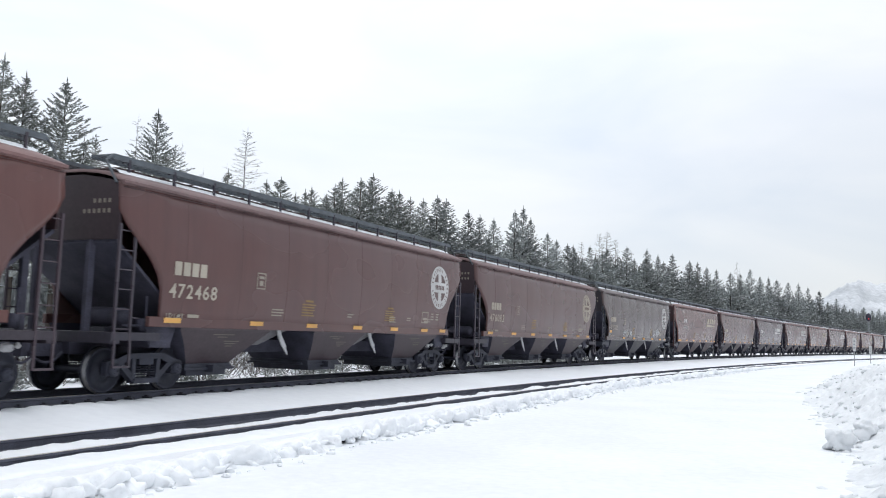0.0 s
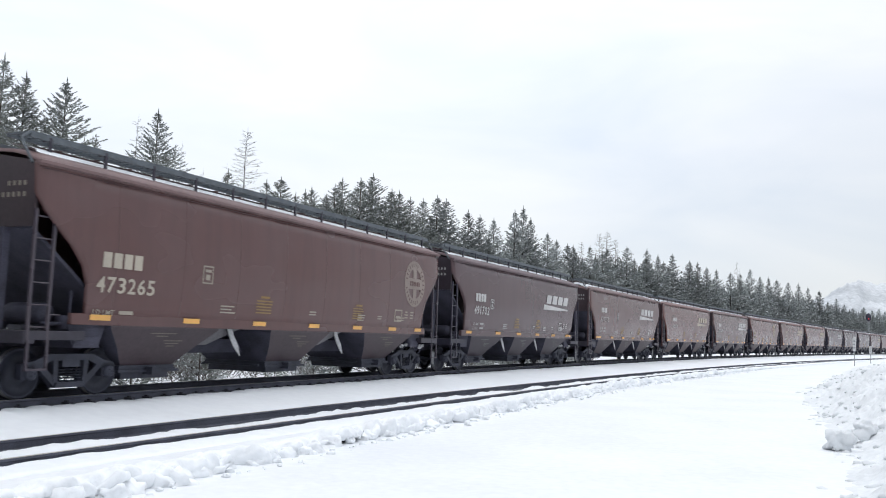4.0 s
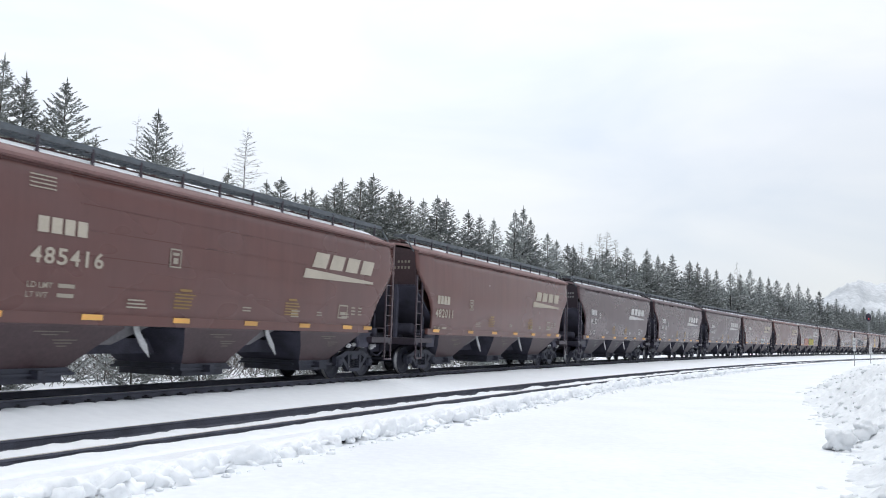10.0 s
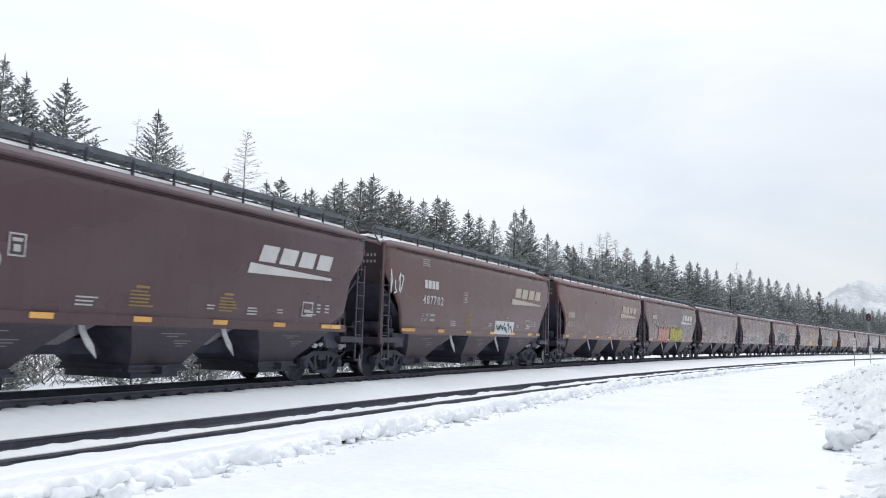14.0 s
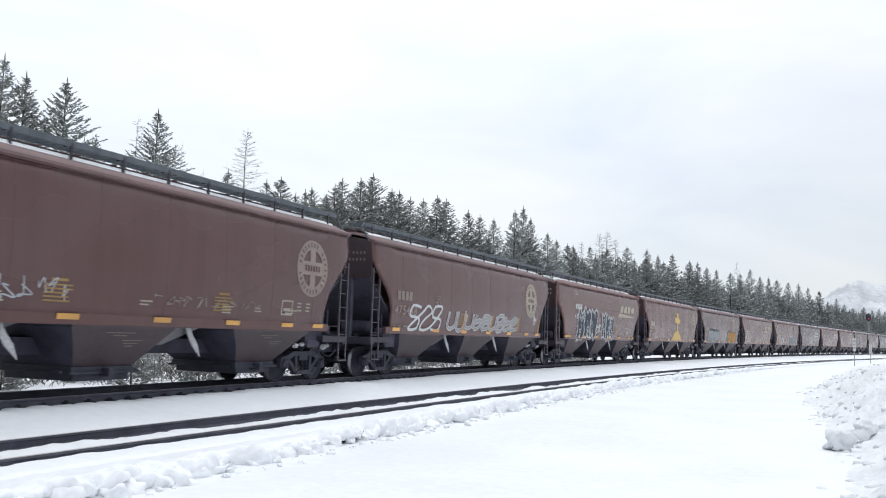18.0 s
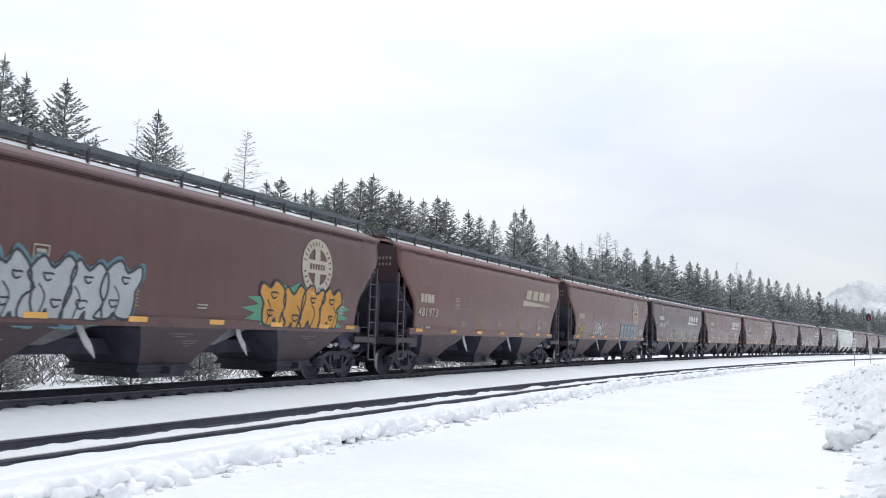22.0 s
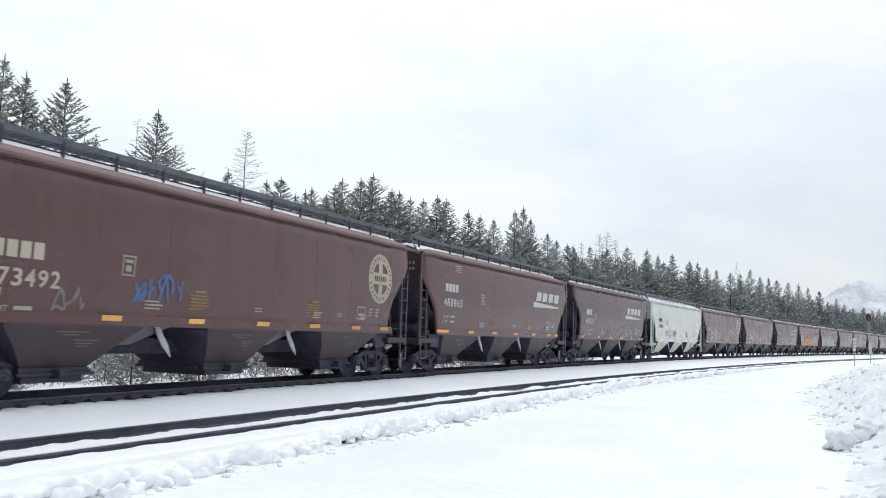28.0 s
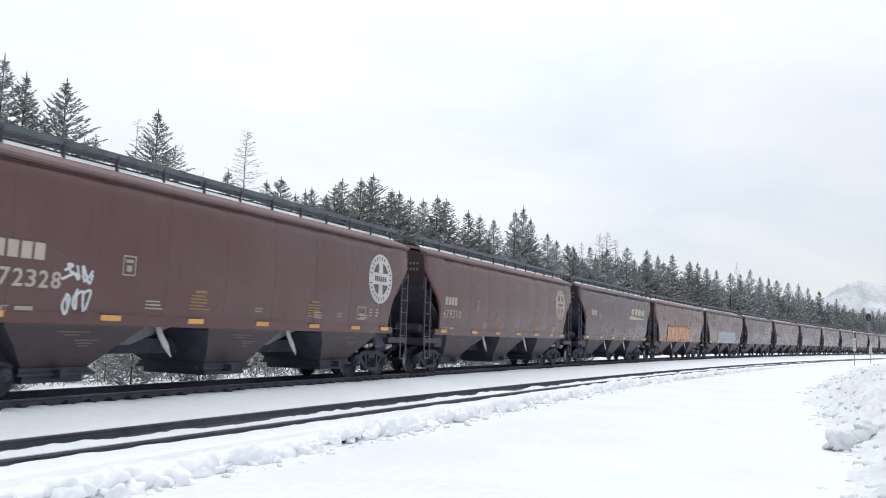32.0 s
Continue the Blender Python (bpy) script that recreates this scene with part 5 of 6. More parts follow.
def outfit(car, kind, number, tone, letters, logo, rnd):
    """Road number, emblem, stencils and reflective tape."""
    h = KINDS[kind] / 2
    L = -h
    white_car = tone[0] > 0.4
    if kind == "slant" and tone != RED:
        for o in [o for o in car.children if o.name.split(".")[0] == "weld"]:
            bpy.data.objects.remove(o)
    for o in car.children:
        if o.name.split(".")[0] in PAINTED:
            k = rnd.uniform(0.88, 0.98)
            if o.name.split(".")[0] in SOOT_SHADED and tone[0] < 0.4:
                # soot, with the gap's shade mixed into the colour
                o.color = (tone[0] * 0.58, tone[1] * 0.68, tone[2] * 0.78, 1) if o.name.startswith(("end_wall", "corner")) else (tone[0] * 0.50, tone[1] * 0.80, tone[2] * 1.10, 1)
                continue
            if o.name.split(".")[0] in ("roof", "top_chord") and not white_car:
                # paler than the sides: dust, plus sky reflection put into the colour
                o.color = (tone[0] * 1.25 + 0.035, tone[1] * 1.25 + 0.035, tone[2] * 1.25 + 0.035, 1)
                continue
            if o.name.split(".")[0] == "hopper" and white_car:
                o.color = (1.0, 0.93, 0.76, 1)
                continue
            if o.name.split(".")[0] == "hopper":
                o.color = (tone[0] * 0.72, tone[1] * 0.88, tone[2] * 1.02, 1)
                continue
            o.color = (tone[0] * k, tone[1] * k, tone[2] * k, 1)
    if kind == "slant":
        nx, nz, mz, nw, nh = L + NUMBER_AT.get(number, 2.2), 2.37, 2.90, 1.66, 0.29
    elif kind == "flow":
        nx, nz, mz, nw, nh = L + 1.92, 2.18, 2.68, 1.52, 0.32
    else:
        nx, nz, mz, nw, nh = L + 1.40, 1.95, 2.42, 1.55, 0.30
    if white_car:
        nx, nz, mz, nw, nh = L + 1.81, 2.30, 2.75, 1.2, 0.27
    if number:
        lettering("digit", number, nx, nz, nw, nh, car, letters, "painted digit of the road number")
    for block in mark_blocks(nx + 0.1, mz, nw * 0.68, nh):
        decal("reporting_mark", [block], car, letters, 1, "painted owner's mark")
    if logo == "herald":
        herald(car, h - (3.5 if kind == "smooth" else 2.6 if number == "475448" else 2.0), 3.04 if kind == "smooth" else 2.98, 0.75, car_logo[0])
    elif logo == "wedge":
        wedge_logo(car, {"slant": h - (5.65 if number in ("477119", "497650", "477310") else 5.2), "flow": h - 5.75}.get(kind, h - 5.4), 2.76 if kind != "flow" else 2.70, 4.05, car_logo[0])
    small = FADED if not white_car else (0.12, 0.12, 0.13)
    fine = tuple(c * 0.8 for c in letters) if not white_car else (0.25, 0.26, 0.26)
    if kind == "slant" and not white_car:
        decal("stencil", bars(L + 2.6, 3.88, 0.55, 4, 0.07, 0.025), car, fine)
    if number:
        zz = nz - 0.42
        lettering("stencil", "LD LMT", nx + 0.0, zz, 0.52, 0.10, car, fine)
        lettering("stencil", "LT WT", nx + 0.0, zz - 0.17, 0.44, 0.10, car, fine)
        decal("stencil", bars(nx + 0.64, zz + 0.095, 0.36, 2, 0.17, 0.07), car, fine)
    # panel stencil: a framed pad
    px = {"slant": nx + (2.2 if number in ("497650", "447549") else 3.35), "flow": L + 3.5}.get(kind, L + 4.3)
    pz = {"slant": 2.56, "flow": 2.43}.get(kind, 2.30)
    f = [rect(px, px + 0.34, pz, pz + 0.03), rect(px, px + 0.34, pz + 0.36, pz + 0.39), rect(px, px + 0.03, pz, pz + 0.39), rect(px + 0.31, px + 0.34, pz, pz + 0.39), rect(px + 0.1, px + 0.24, pz + 0.08, pz + 0.2), rect(px + 0.07, px + 0.27, pz + 0.25, pz + 0.31)]
    decal("stencil", f, car, fine)
    # blocks of small print along the side
    for x, n, w in ((5.0, 3, 0.55), (8.6, 2, 0.35), (h * 2 - 5.6, 3, 0.45), (h * 2 - 4.4, 2, 0.3), (h * 2 - 3.1, 2, 0.5)):
        decal("stencil", bars(L + x, 1.86, w, n, 0.07, 0.03, rnd), car, fine)
    for x in (h * 2 - 2.6, h * 2 - 2.2):
        decal("stencil", bars(L + x, 2.06, 0.24, 3, 0.09, 0.04, rnd), car, fine)
    bx = L + h * 2 - 3.3
    decal("stencil", [rect(bx, bx + 0.5, 1.72, 1.76), rect(bx, bx + 0.5, 2.06, 2.1), rect(bx, bx + 0.04, 1.72, 2.1), rect(bx + 0.46, bx + 0.5, 1.72, 2.1), rect(bx + 0.1, bx + 0.4, 1.82, 1.9)], car, fine)
    for x in (6.3, h * 2 - 5.9 if kind != "flow" else 9.0):
        decal("warning_stencil", [rect(L + x + 0.14, L + x + 0.50, 2.09, 2.14)] + bars(L + x, 2.04, 0.66, 5, 0.07, 0.03, rnd), car, GOLD if not white_car else small, 1, "faded yellow warning print")
    # small print low on the hopper sheets
    for a, b, b0, b1 in bays(kind):
        rows, mid = [], (b0 + b1) / 2
        for k, (dx, w) in enumerate(((-0.45, 0.75), (-0.25, 0.35), (0.05, 0.55), (0.12, 0.40), (0.20, 0.22))):
            z = 1.20 - 0.055 * k - (0.04 if k > 1 else 0)
            y = -(1.465 + (z - 1.30) * 0.245 / 0.35) - 0.006
            d = 0.018 * 0.7
            rows += [(mid + dx, y, z), (mid + dx + w, y, z), (mid + dx + w, y - d, z + 0.018), (mid + dx, y - d, z + 0.018)]
        pr = part("stencil", raw_mesh("stencil", rows, [(4 * i, 4 * i + 1, 4 * i + 2, 4 * i + 3) for i in range(5)], M_LETTER), None, car)
        tagged(pr, kind="stuff")
        pr.color = (*(c * 0.5 for c in fine), 1)
    # reflective tape along the sill
    off = rnd.uniform(-0.25, 0.25)
    for i, x in enumerate((1.35, 4.1, 6.5, 8.9, 11.2, 13.4, h * 2 - 1.75)):
        x = L + x + off * (0 < i < 6)
        w = 0.95 if i == 0 and kind == "slant" else 0.5
        z, tall = (1.78, 0.13) if i == 0 and number in ("471782", "473492") else (1.43, 0.105)
        if z > 1.5:
            x, w = L + 1.32, 0.42
        decal("reflector", [rect(x, x + w, z, z + tall)], car, (1, 1, 1), 4, "orange reflective tape", M_ORANGE)
    # the number repeated on the end
    ew = []
    for k in range(2):
        z = 3.72 - 0.2 * k
        ew += [[(-h - 0.004, -1.2 + 0.13 * i, z), (-h - 0.004, -1.2 + 0.13 * i + 0.065, z), (-h - 0.004, -1.2 + 0.13 * i + 0.065, z + 0.085), (-h - 0.004, -1.2 + 0.13 * i, z + 0.085)] for i in range(4 + 2 * k)]
    v = [p for q in ew for p in q]
    e = tagged(part("end_lettering", raw_mesh("end_lettering", [(-h + 0.022, -p[1] * -1, p[2]) for p in v], [(4 * i, 4 * i + 1, 4 * i + 2, 4 * i + 3) for i in range(len(ew))], M_LETTER), None, car), kind="stuff")
    e.color = (*(c * 0.6 for c in letters), 1)


RED, BROWN, GREY, DARK, PALE = (0.142, 0.064, 0.057), (0.116, 0.059, 0.056), (0.088, 0.061, 0.059), (0.084, 0.046, 0.051), (0.69, 0.71, 0.67)
WORDS = {RED: "red-brown", BROWN: "brown", GREY: "grimy grey-brown", DARK: "dark brown", PALE: "pale grey-green"}
MAKE = {"slant": "slant-ended", "round": "panelled round-cornered", "smooth": "smooth round-cornered", "flow": "smooth bulging"}
# left end on the plan, kind, road number, colour, letters, emblem, its colour
TRAIN = [
    (-18.5, "round", "", RED, DIM, "", None), (0.55, "round", "472468", BROWN, DIM, "herald", WHITE), (19.7, "round", "476082", BROWN, DIM, "herald", TAN),
    (38.8, "round", "471782", GREY, DIM, "herald", WHITE), (58.0, "slant", "485526", RED, WHITE, "wedge", DIM), (76.6, "round", "473265", BROWN, DIM, "herald", FADED),
    (95.5, "flow", "491702", DARK, WHITE, "wedge", WHITE), (114.1, "slant", "477310", BROWN, WHITE, "wedge", WHITE), (132.4, "slant", "485379", RED, WHITE, "wedge", DIM),
    (151.0, "slant", "489380", BROWN, WHITE, "wedge", WHITE), (169.75, "smooth", "480046", RED, DIM, "herald", TAN), (188.9, "slant", "485416", RED, DIM, "wedge", DIM),
    (207.75, "smooth", "482011", RED, DIM, "wedge", TAN), (227.4, "flow", "491871", DARK, WHITE, "wedge", WHITE), (245.1, "flow", "491420", DARK, WHITE, "wedge", WHITE),
    (263.3, "flow", "491450", DARK, WHITE, "wedge", WHITE), (281.0, "slant", "487702", BROWN, WHITE, "wedge", DIM), (299.5, "smooth", "483451", RED, DIM, "wedge", TAN),
    (317.9, "slant", "477119", BROWN, DIM, "wedge", WHITE), (336.1, "round", "473403", BROWN, DIM, "herald", FADED), (355.25, "round", "475448", BROWN, FADED, "herald", TAN),
    (374.25, "slant", "485136", RED, WHITE, "wedge", TAN), (392.95, "round", "474378", RED, DIM, "herald", TAN), (412.1, "smooth", "481357", BROWN, DIM, "herald", DIM),
    (431.2, "smooth", "481973", RED, DIM, "wedge", TAN), (450.45, "smooth", "481087", RED, TAN, "herald", DIM), (469.3, "slant", "497650", DARK, WHITE, "wedge", WHITE),
]
TRAIN_REAR = [
    (487.6, "slant", "487206", RED, WHITE, "wedge", WHITE), (506.1, "slant", "477274", RED, DIM, "wedge", DIM), (524.4, "round", "473492", BROWN, DIM, "herald", TAN),
    (543.1, "slant", "488865", BROWN, WHITE, "wedge", WHITE), (561.4, "flow", "499074", DARK, WHITE, "wedge", WHITE), (579.3, "slant", "447549", PALE, (0.06, 0.07, 0.08), "", None),
    (597.2, "round", "472328", BROWN, DIM, "herald", WHITE), (616.2, "round", "479310", BROWN, TAN, "herald", DIM), (635.2, "flow", "", DARK, DIM, "wedge", DIM),
    (653.0, "slant", "", RED, FADED, "wedge", FADED), (671.3, "slant", "", BROWN, FADED, "wedge", FADED),
]
CARS, MADE, PROTO = [], {}, {}
car_logo = [WHITE]


def build_train():
    rnd = random.Random(11)
    todo = TRAIN + TRAIN_REAR
    left = 689.7
    for i in range(15):  # the tail of the train, too far off to read
        kind = rnd.choice(("slant", "slant", "round", "flow", "smooth"))
        todo.append((left, kind, "", rnd.choice((RED, BROWN, GREY, DARK)), FADED, "herald" if kind == "round" else "wedge", rnd.choice((FADED, TAN, DIM))))
        left += (KINDS[kind] / K) + 1.45
    for left, kind, number, tone, letters, logo, logo_colour in todo:
        first = kind not in PROTO
        if first:
            PROTO[kind] = hopper_car(kind)
        MADE[left] = PROTO[kind] if first else copy_thing(PROTO[kind], Matrix())
    for left, kind, number, tone, letters, logo, logo_colour in todo:
        car = MADE[left]
        car["tone"] = tone
        car_logo[0] = logo_colour or WHITE
        outfit(car, kind, number, tone, letters, logo, rnd)
        what = {"herald": "round cross herald", "wedge": "slanted block emblem", "": "reflective side tape"}[logo]
        tagged(car, f"{WORDS[tone]} {MAKE[kind]} covered hopper car with {what}", "hopper car", "hopper cars of the train")
        CARS.append((car, left * K + KINDS[kind] / 2 - (KINDS[kind] - (KINDS[kind] / K) * K) / 2))


build_train()


def graffiti():
    ink, chalk, silver = (0.03, 0.035, 0.05), (0.60, 0.61, 0.62), (0.38, 0.40, 0.42)
    c = MADE
    scrawl(c[38.8], -4.3, -2.2, 1.62, 1.95, 3, chalk, 0.045)
    scrawl(c[38.8], 3.4, 5.1, 1.60, 2.15, 4, chalk, 0.05)
    scrawl(c[169.75], -0.7, 1.05, 1.58, 2.3, 5, chalk, 0.055, 7)
    for x in (-3.85, -1.65, 1.1, 3.45):
        decal("paint_dash", ribbon([(x, 1.6), (x + 0.14, 2.1)], 0.10), c[169.75], (0.45, 0.29, 0.12), 2, "slanting yellow paint dash")
    scrawl(c[281.0], -7.75, -6.9, 2.6, 3.5, 8, chalk, 0.05, 4)
    decal("painted_patch", [rect(1.2, 3.35, 1.44, 1.98)], c[281.0], chalk, 2, "white painted patch with black scrawl")
    scrawl(c[281.0], 1.3, 3.2, 1.5, 1.93, 9, ink, 0.06, 6, 4)
    throw_up(c[317.9], -4.4, -1.5, 1.42, 2.35, 3, 12, (0.42, 0.10, 0.08), (0.48, 0.32, 0.26), 0.07)
    throw_up(c[317.9], -0.9, 2.85, 1.45, 2.38, 5, 13, (0.10, 0.17, 0.08), (0.50, 0.42, 0.08), 0.05)
    scrawl(c[336.1], -5.3, -1.4, 1.72, 2.15, 14, silver, 0.028)
    scrawl(c[336.1], 0.6, 4.2, 1.75, 2.0, 15, (0.25, 0.22, 0.2), 0.02)
    tag(c[355.25], -6.0, -3.5, 1.42, 2.4, 3, 16, chalk, 0.09)
    tag(c[355.25], -3.0, 4.1, 1.55, 2.22, 9, 17, chalk, 0.15)
    tag(c[355.25], -3.0, 4.1, 1.55, 2.22, 9, 17, (0.33, 0.32, 0.33), 0.09, 3)
    scrawl(c[355.25], 6.1, 6.6, 1.9, 2.35, 37, chalk, 0.06, 3)
    for x in (-1.6, 1.1, 4.15, 6.9):
        decal("paint_dash", ribbon([(x, 1.58), (x + 0.12, 2.15)], 0.10), c[355.25], (0.55, 0.30, 0.05), 4, "slanting yellow paint dash")
    throw_up(c[374.25], -4.9, -1.5, 1.42, 2.9, 3, 18, chalk, (0.035, 0.045, 0.065), 0.075, (0.30, 0.27, 0.28))
    tag(c[374.25], -1.45, -0.5, 1.75, 2.25, 3, 19, chalk, 0.05)
    throw_up(c[374.25], -0.4, 1.95, 1.44, 2.75, 3, 20, chalk, (0.035, 0.045, 0.065), 0.075, (0.30, 0.27, 0.28))
    stone = (0.62, 0.44, 0.17)
    mx = 0.85
    cross = [[(mx - 1.7, 1.40), (mx + 1.75, 1.42), (mx + 1.3, 1.72), (mx + 0.75, 1.95), (mx + 0.3, 2.22), (mx - 0.3, 2.20), (mx - 0.9, 1.95), (mx - 1.35, 1.68)],
             [(mx - 0.20, 2.18), (mx + 0.18, 2.18), (mx + 0.24, 2.78), (mx - 0.12, 2.78)],
             [(mx - 0.72, 2.80), (mx + 0.75, 2.74), (mx + 0.9, 3.10), (mx + 0.36, 3.08), (mx + 0.38, 3.52), (mx - 0.24, 3.55), (mx - 0.24, 3.16), (mx - 0.88, 3.20)]]
    decal("painted_monument", cross, c[392.95], stone, 2, "tan painted stone cross on a mound")
    throw_up(c[412.1], -5.7, -1.6, 1.45, 2.5, 5, 22, (0.05, 0.05, 0.06), silver, 0.05, (0.12, 0.2, 0.24))
    burst = []
    rnd = random.Random(36)
    for i in range(34):
        a = 2 * math.pi * i / 34
        f = 1.0 if i % 2 else rnd.uniform(0.72, 0.85)
        burst.append((4.25 + 2.5 * f * math.cos(a), max(1.40, 1.85 + 0.72 * f * math.sin(a))))
    decal("graffiti", fan(burst), c[412.1], (0.10, 0.27, 0.18), 1, "spiky green burst behind orange graffiti")
    throw_up(c[412.1], 2.5, 6.1, 1.42, 2.45, 4, 23, (0.04, 0.05, 0.06), (0.55, 0.27, 0.06), 0.06)
    tag(c[450.45], -4.2, -1.9, 1.66, 2.32, 5, 24, chalk, 0.05)
    blocks, rims = [], []
    for i in range(5):
        q = rect(1.4 + 0.78 * i, 2.05 + 0.78 * i, 1.34, 2.28, 0.08)
        blocks += [q]
        rims += ribbon(q, 0.07, True) + ribbon([(1.55 + 0.78 * i, 1.6), (1.95 + 0.78 * i, 2.0)], 0.08)
    z = decal("graffiti", blocks, c[450.45], (0.36, 0.33, 0.31), 2, "grey block-shaped graffiti edged in blue")
    decal("graffiti_outline", rims, z, (0.07, 0.22, 0.33), 3)
    scrawl(c[450.45], 6.0, 6.7, 1.6, 2.1, 26, chalk, 0.045)
    scrawl(c[450.45], -6.8, -5.9, 1.55, 1.95, 27, (0.35, 0.28, 0.05), 0.05)
    scrawl(c[469.3], 5.4, 6.1, 1.62, 1.95, 28, chalk, 0.05)
    scrawl(c[524.4], -3.7, -2.3, 1.8, 2.4, 29, (0.09, 0.14, 0.27), 0.07)
    scrawl(c[524.4], -5.6, -4.8, 1.6, 2.0, 30, (0.2, 0.17, 0.16), 0.05)
    tag(c[579.3], -4.4, -0.7, 1.70, 2.32, 6, 44, (0.45, 0.18, 0.20), 0.028, 2, "thin red spray-painted tag")
    scrawl(c[561.4], 0.2, 1.2, 1.75, 2.1, 32, (0.3, 0.28, 0.28), 0.03)
    scrawl(c[597.2], -5.5, -4.8, 2.05, 2.4, 33, chalk, 0.05, 3)
    scrawl(c[597.2], -5.4, -4.75, 1.5, 2.0, 38, chalk, 0.05, 3)
    throw_up(c[653.0], -4.5, 2.5, 1.45, 2.5, 6, 34, (0.45, 0.12, 0.04), (0.55, 0.38, 0.25), 0.08)
    throw_up(c[671.3], -3.5, 4.0, 1.45, 2.4, 6, 35, chalk, (0.33, 0.37, 0.42), 0.08)


graffiti()


# ---------------------------------------------------------------- ploughed clods of snow
def clod_field(name, spots, label, seed, subdiv=2, tall=1.0, material=None):
    rnd = random.Random(seed)
    base = bmesh.new()
    bmesh.ops.create_icosphere(base, subdivisions=subdiv, radius=1.0)
    bv = [v.co.copy() for v in base.verts]
    bf = [[v.index for v in f.verts] for f in base.faces]
    base.free()
    verts, faces = [], []
    for x, y, z, r in spots:
        m = Euler((rnd.uniform(0, 6), rnd.uniform(0, 6), rnd.uniform(0, 6))).to_matrix()
        sx, sy, sz = rnd.uniform(0.8, 1.35), rnd.uniform(0.7, 1.1), rnd.uniform(0.55, 0.85)
        k0, o = len(verts), Vector((rnd.uniform(0, 50), rnd.uniform(0, 50), rnd.uniform(0, 50)))
        for c in bv:
            q = c * (0.78 + 0.55 * noise.noise(c * 1.3 + o) + 0.22 * noise.noise(c * 3.1 + o))
            q = m @ q
            if q.z < 0:
                q.x, q.y = q.x * (1 - 0.5 * q.z), q.y * (1 - 0.5 * q.z)
            verts.append((x + q.x * r * sx, y + q.y * r * sy, z + q.z * r * sz * tall))
        faces += [tuple(k0 + i for i in f) for f in bf]
    return tagged(new(name, raw_mesh(name, verts, faces, material or M_CRUST, True)), label, "snow clods", kind="stuff")


def build_clods():
    rnd = random.Random(21)

    def along(n, lo, hi, spread, sink, end=62):
        spots = []
        for i in range(n):
            s = -9 + end * (i / n) ** 1.25 + rnd.uniform(-0.2, 0.2)
            off = 0.28 + max(4.85, float(siding_off(np.array([s]))[0]) + SIDING_GAUGE + 0.75) + rnd.gauss(0.02, spread)
            x, y, _ = on_line(s, off)
            r = lo + (hi - lo) * rnd.random() ** 2
            spots.append((float(x), float(y), -0.40 - sink * r, r))
        return spots

    clod_field("snow_crumbs", [(x, y, -0.49 - 0.1 * r, r) for x, y, z, r in along(200, 0.02, 0.075, 0.16, 0.3)], "small crumbs of ploughed snow along the siding", 7, 1)
    clod_field("broken_lumps", [(x, y, -0.47 - 0.1 * r, r) for x, y, z, r in along(120, 0.03, 0.09, 0.12, 0.3)], "rounded lumps of snow broken off along the siding", 9, 2, material=M_BERM)
    lobes = []
    for x, y, z, r in along(130, 0.10, 0.24, 0.07, 0.3, 48):
        s, off = (float(v[0]) for v in line_coords(np.array([x]), np.array([y])))
        px, py, _ = on_line(s, off - 0.30)
        lobes.append((float(px), float(py), -0.40 - 0.52 * r, r * 1.1))
    clod_field("berm_lobes", lobes, "bulging lobes of ploughed snow along the siding", 12, 3, 1.15, M_BERM)
    big, small = [], []
    for i in range(900):
        y = 6 + 55 * rnd.random() ** 1.6
        e = rnd.uniform(-0.1, 5.0)
        x = float(bank_foot(y)) + e * 1.09
        r = min(0.21, abs(rnd.gauss(0.0, 0.065)) + 0.03)
        (big if r > 0.085 else small).append((x, y, 0, r))
    for name, spots, seed, sub in (("bank_lumps", big, 2, 2), ("bank_clods", small, 3, 1)):
        tall, lumps = bank_rise(np.array([p[0] for p in spots]), np.array([p[1] for p in spots]))
        z = ROAD_Z + tall + np.maximum(lumps, -0.25 * np.clip(tall, 0, 1))
        clod_field(name, [(p[0], p[1], float(q) - 0.40 * p[3], p[3]) for p, q in zip(spots, z)], "frozen clods on the ploughed snow bank", seed, sub, material=M_BANK)
    for k, (x, y, r) in enumerate(ICE):
        z = ROAD_Z + float(bank_rise(np.array([x]), np.array([y]))[0][0])
        ice = clod_field("ice_block", [(x, y, z + 1.0 * r, r)], "grey-white frozen block on the snow bank", 5 + 9 * k, 4, 1.7, M_BANK)
        ice["kind"], ice["category"] = "", "snow block"


ICE = [(7.34, 15.65, 0.20), (8.15, 16.4, 0.21)]
build_clods()


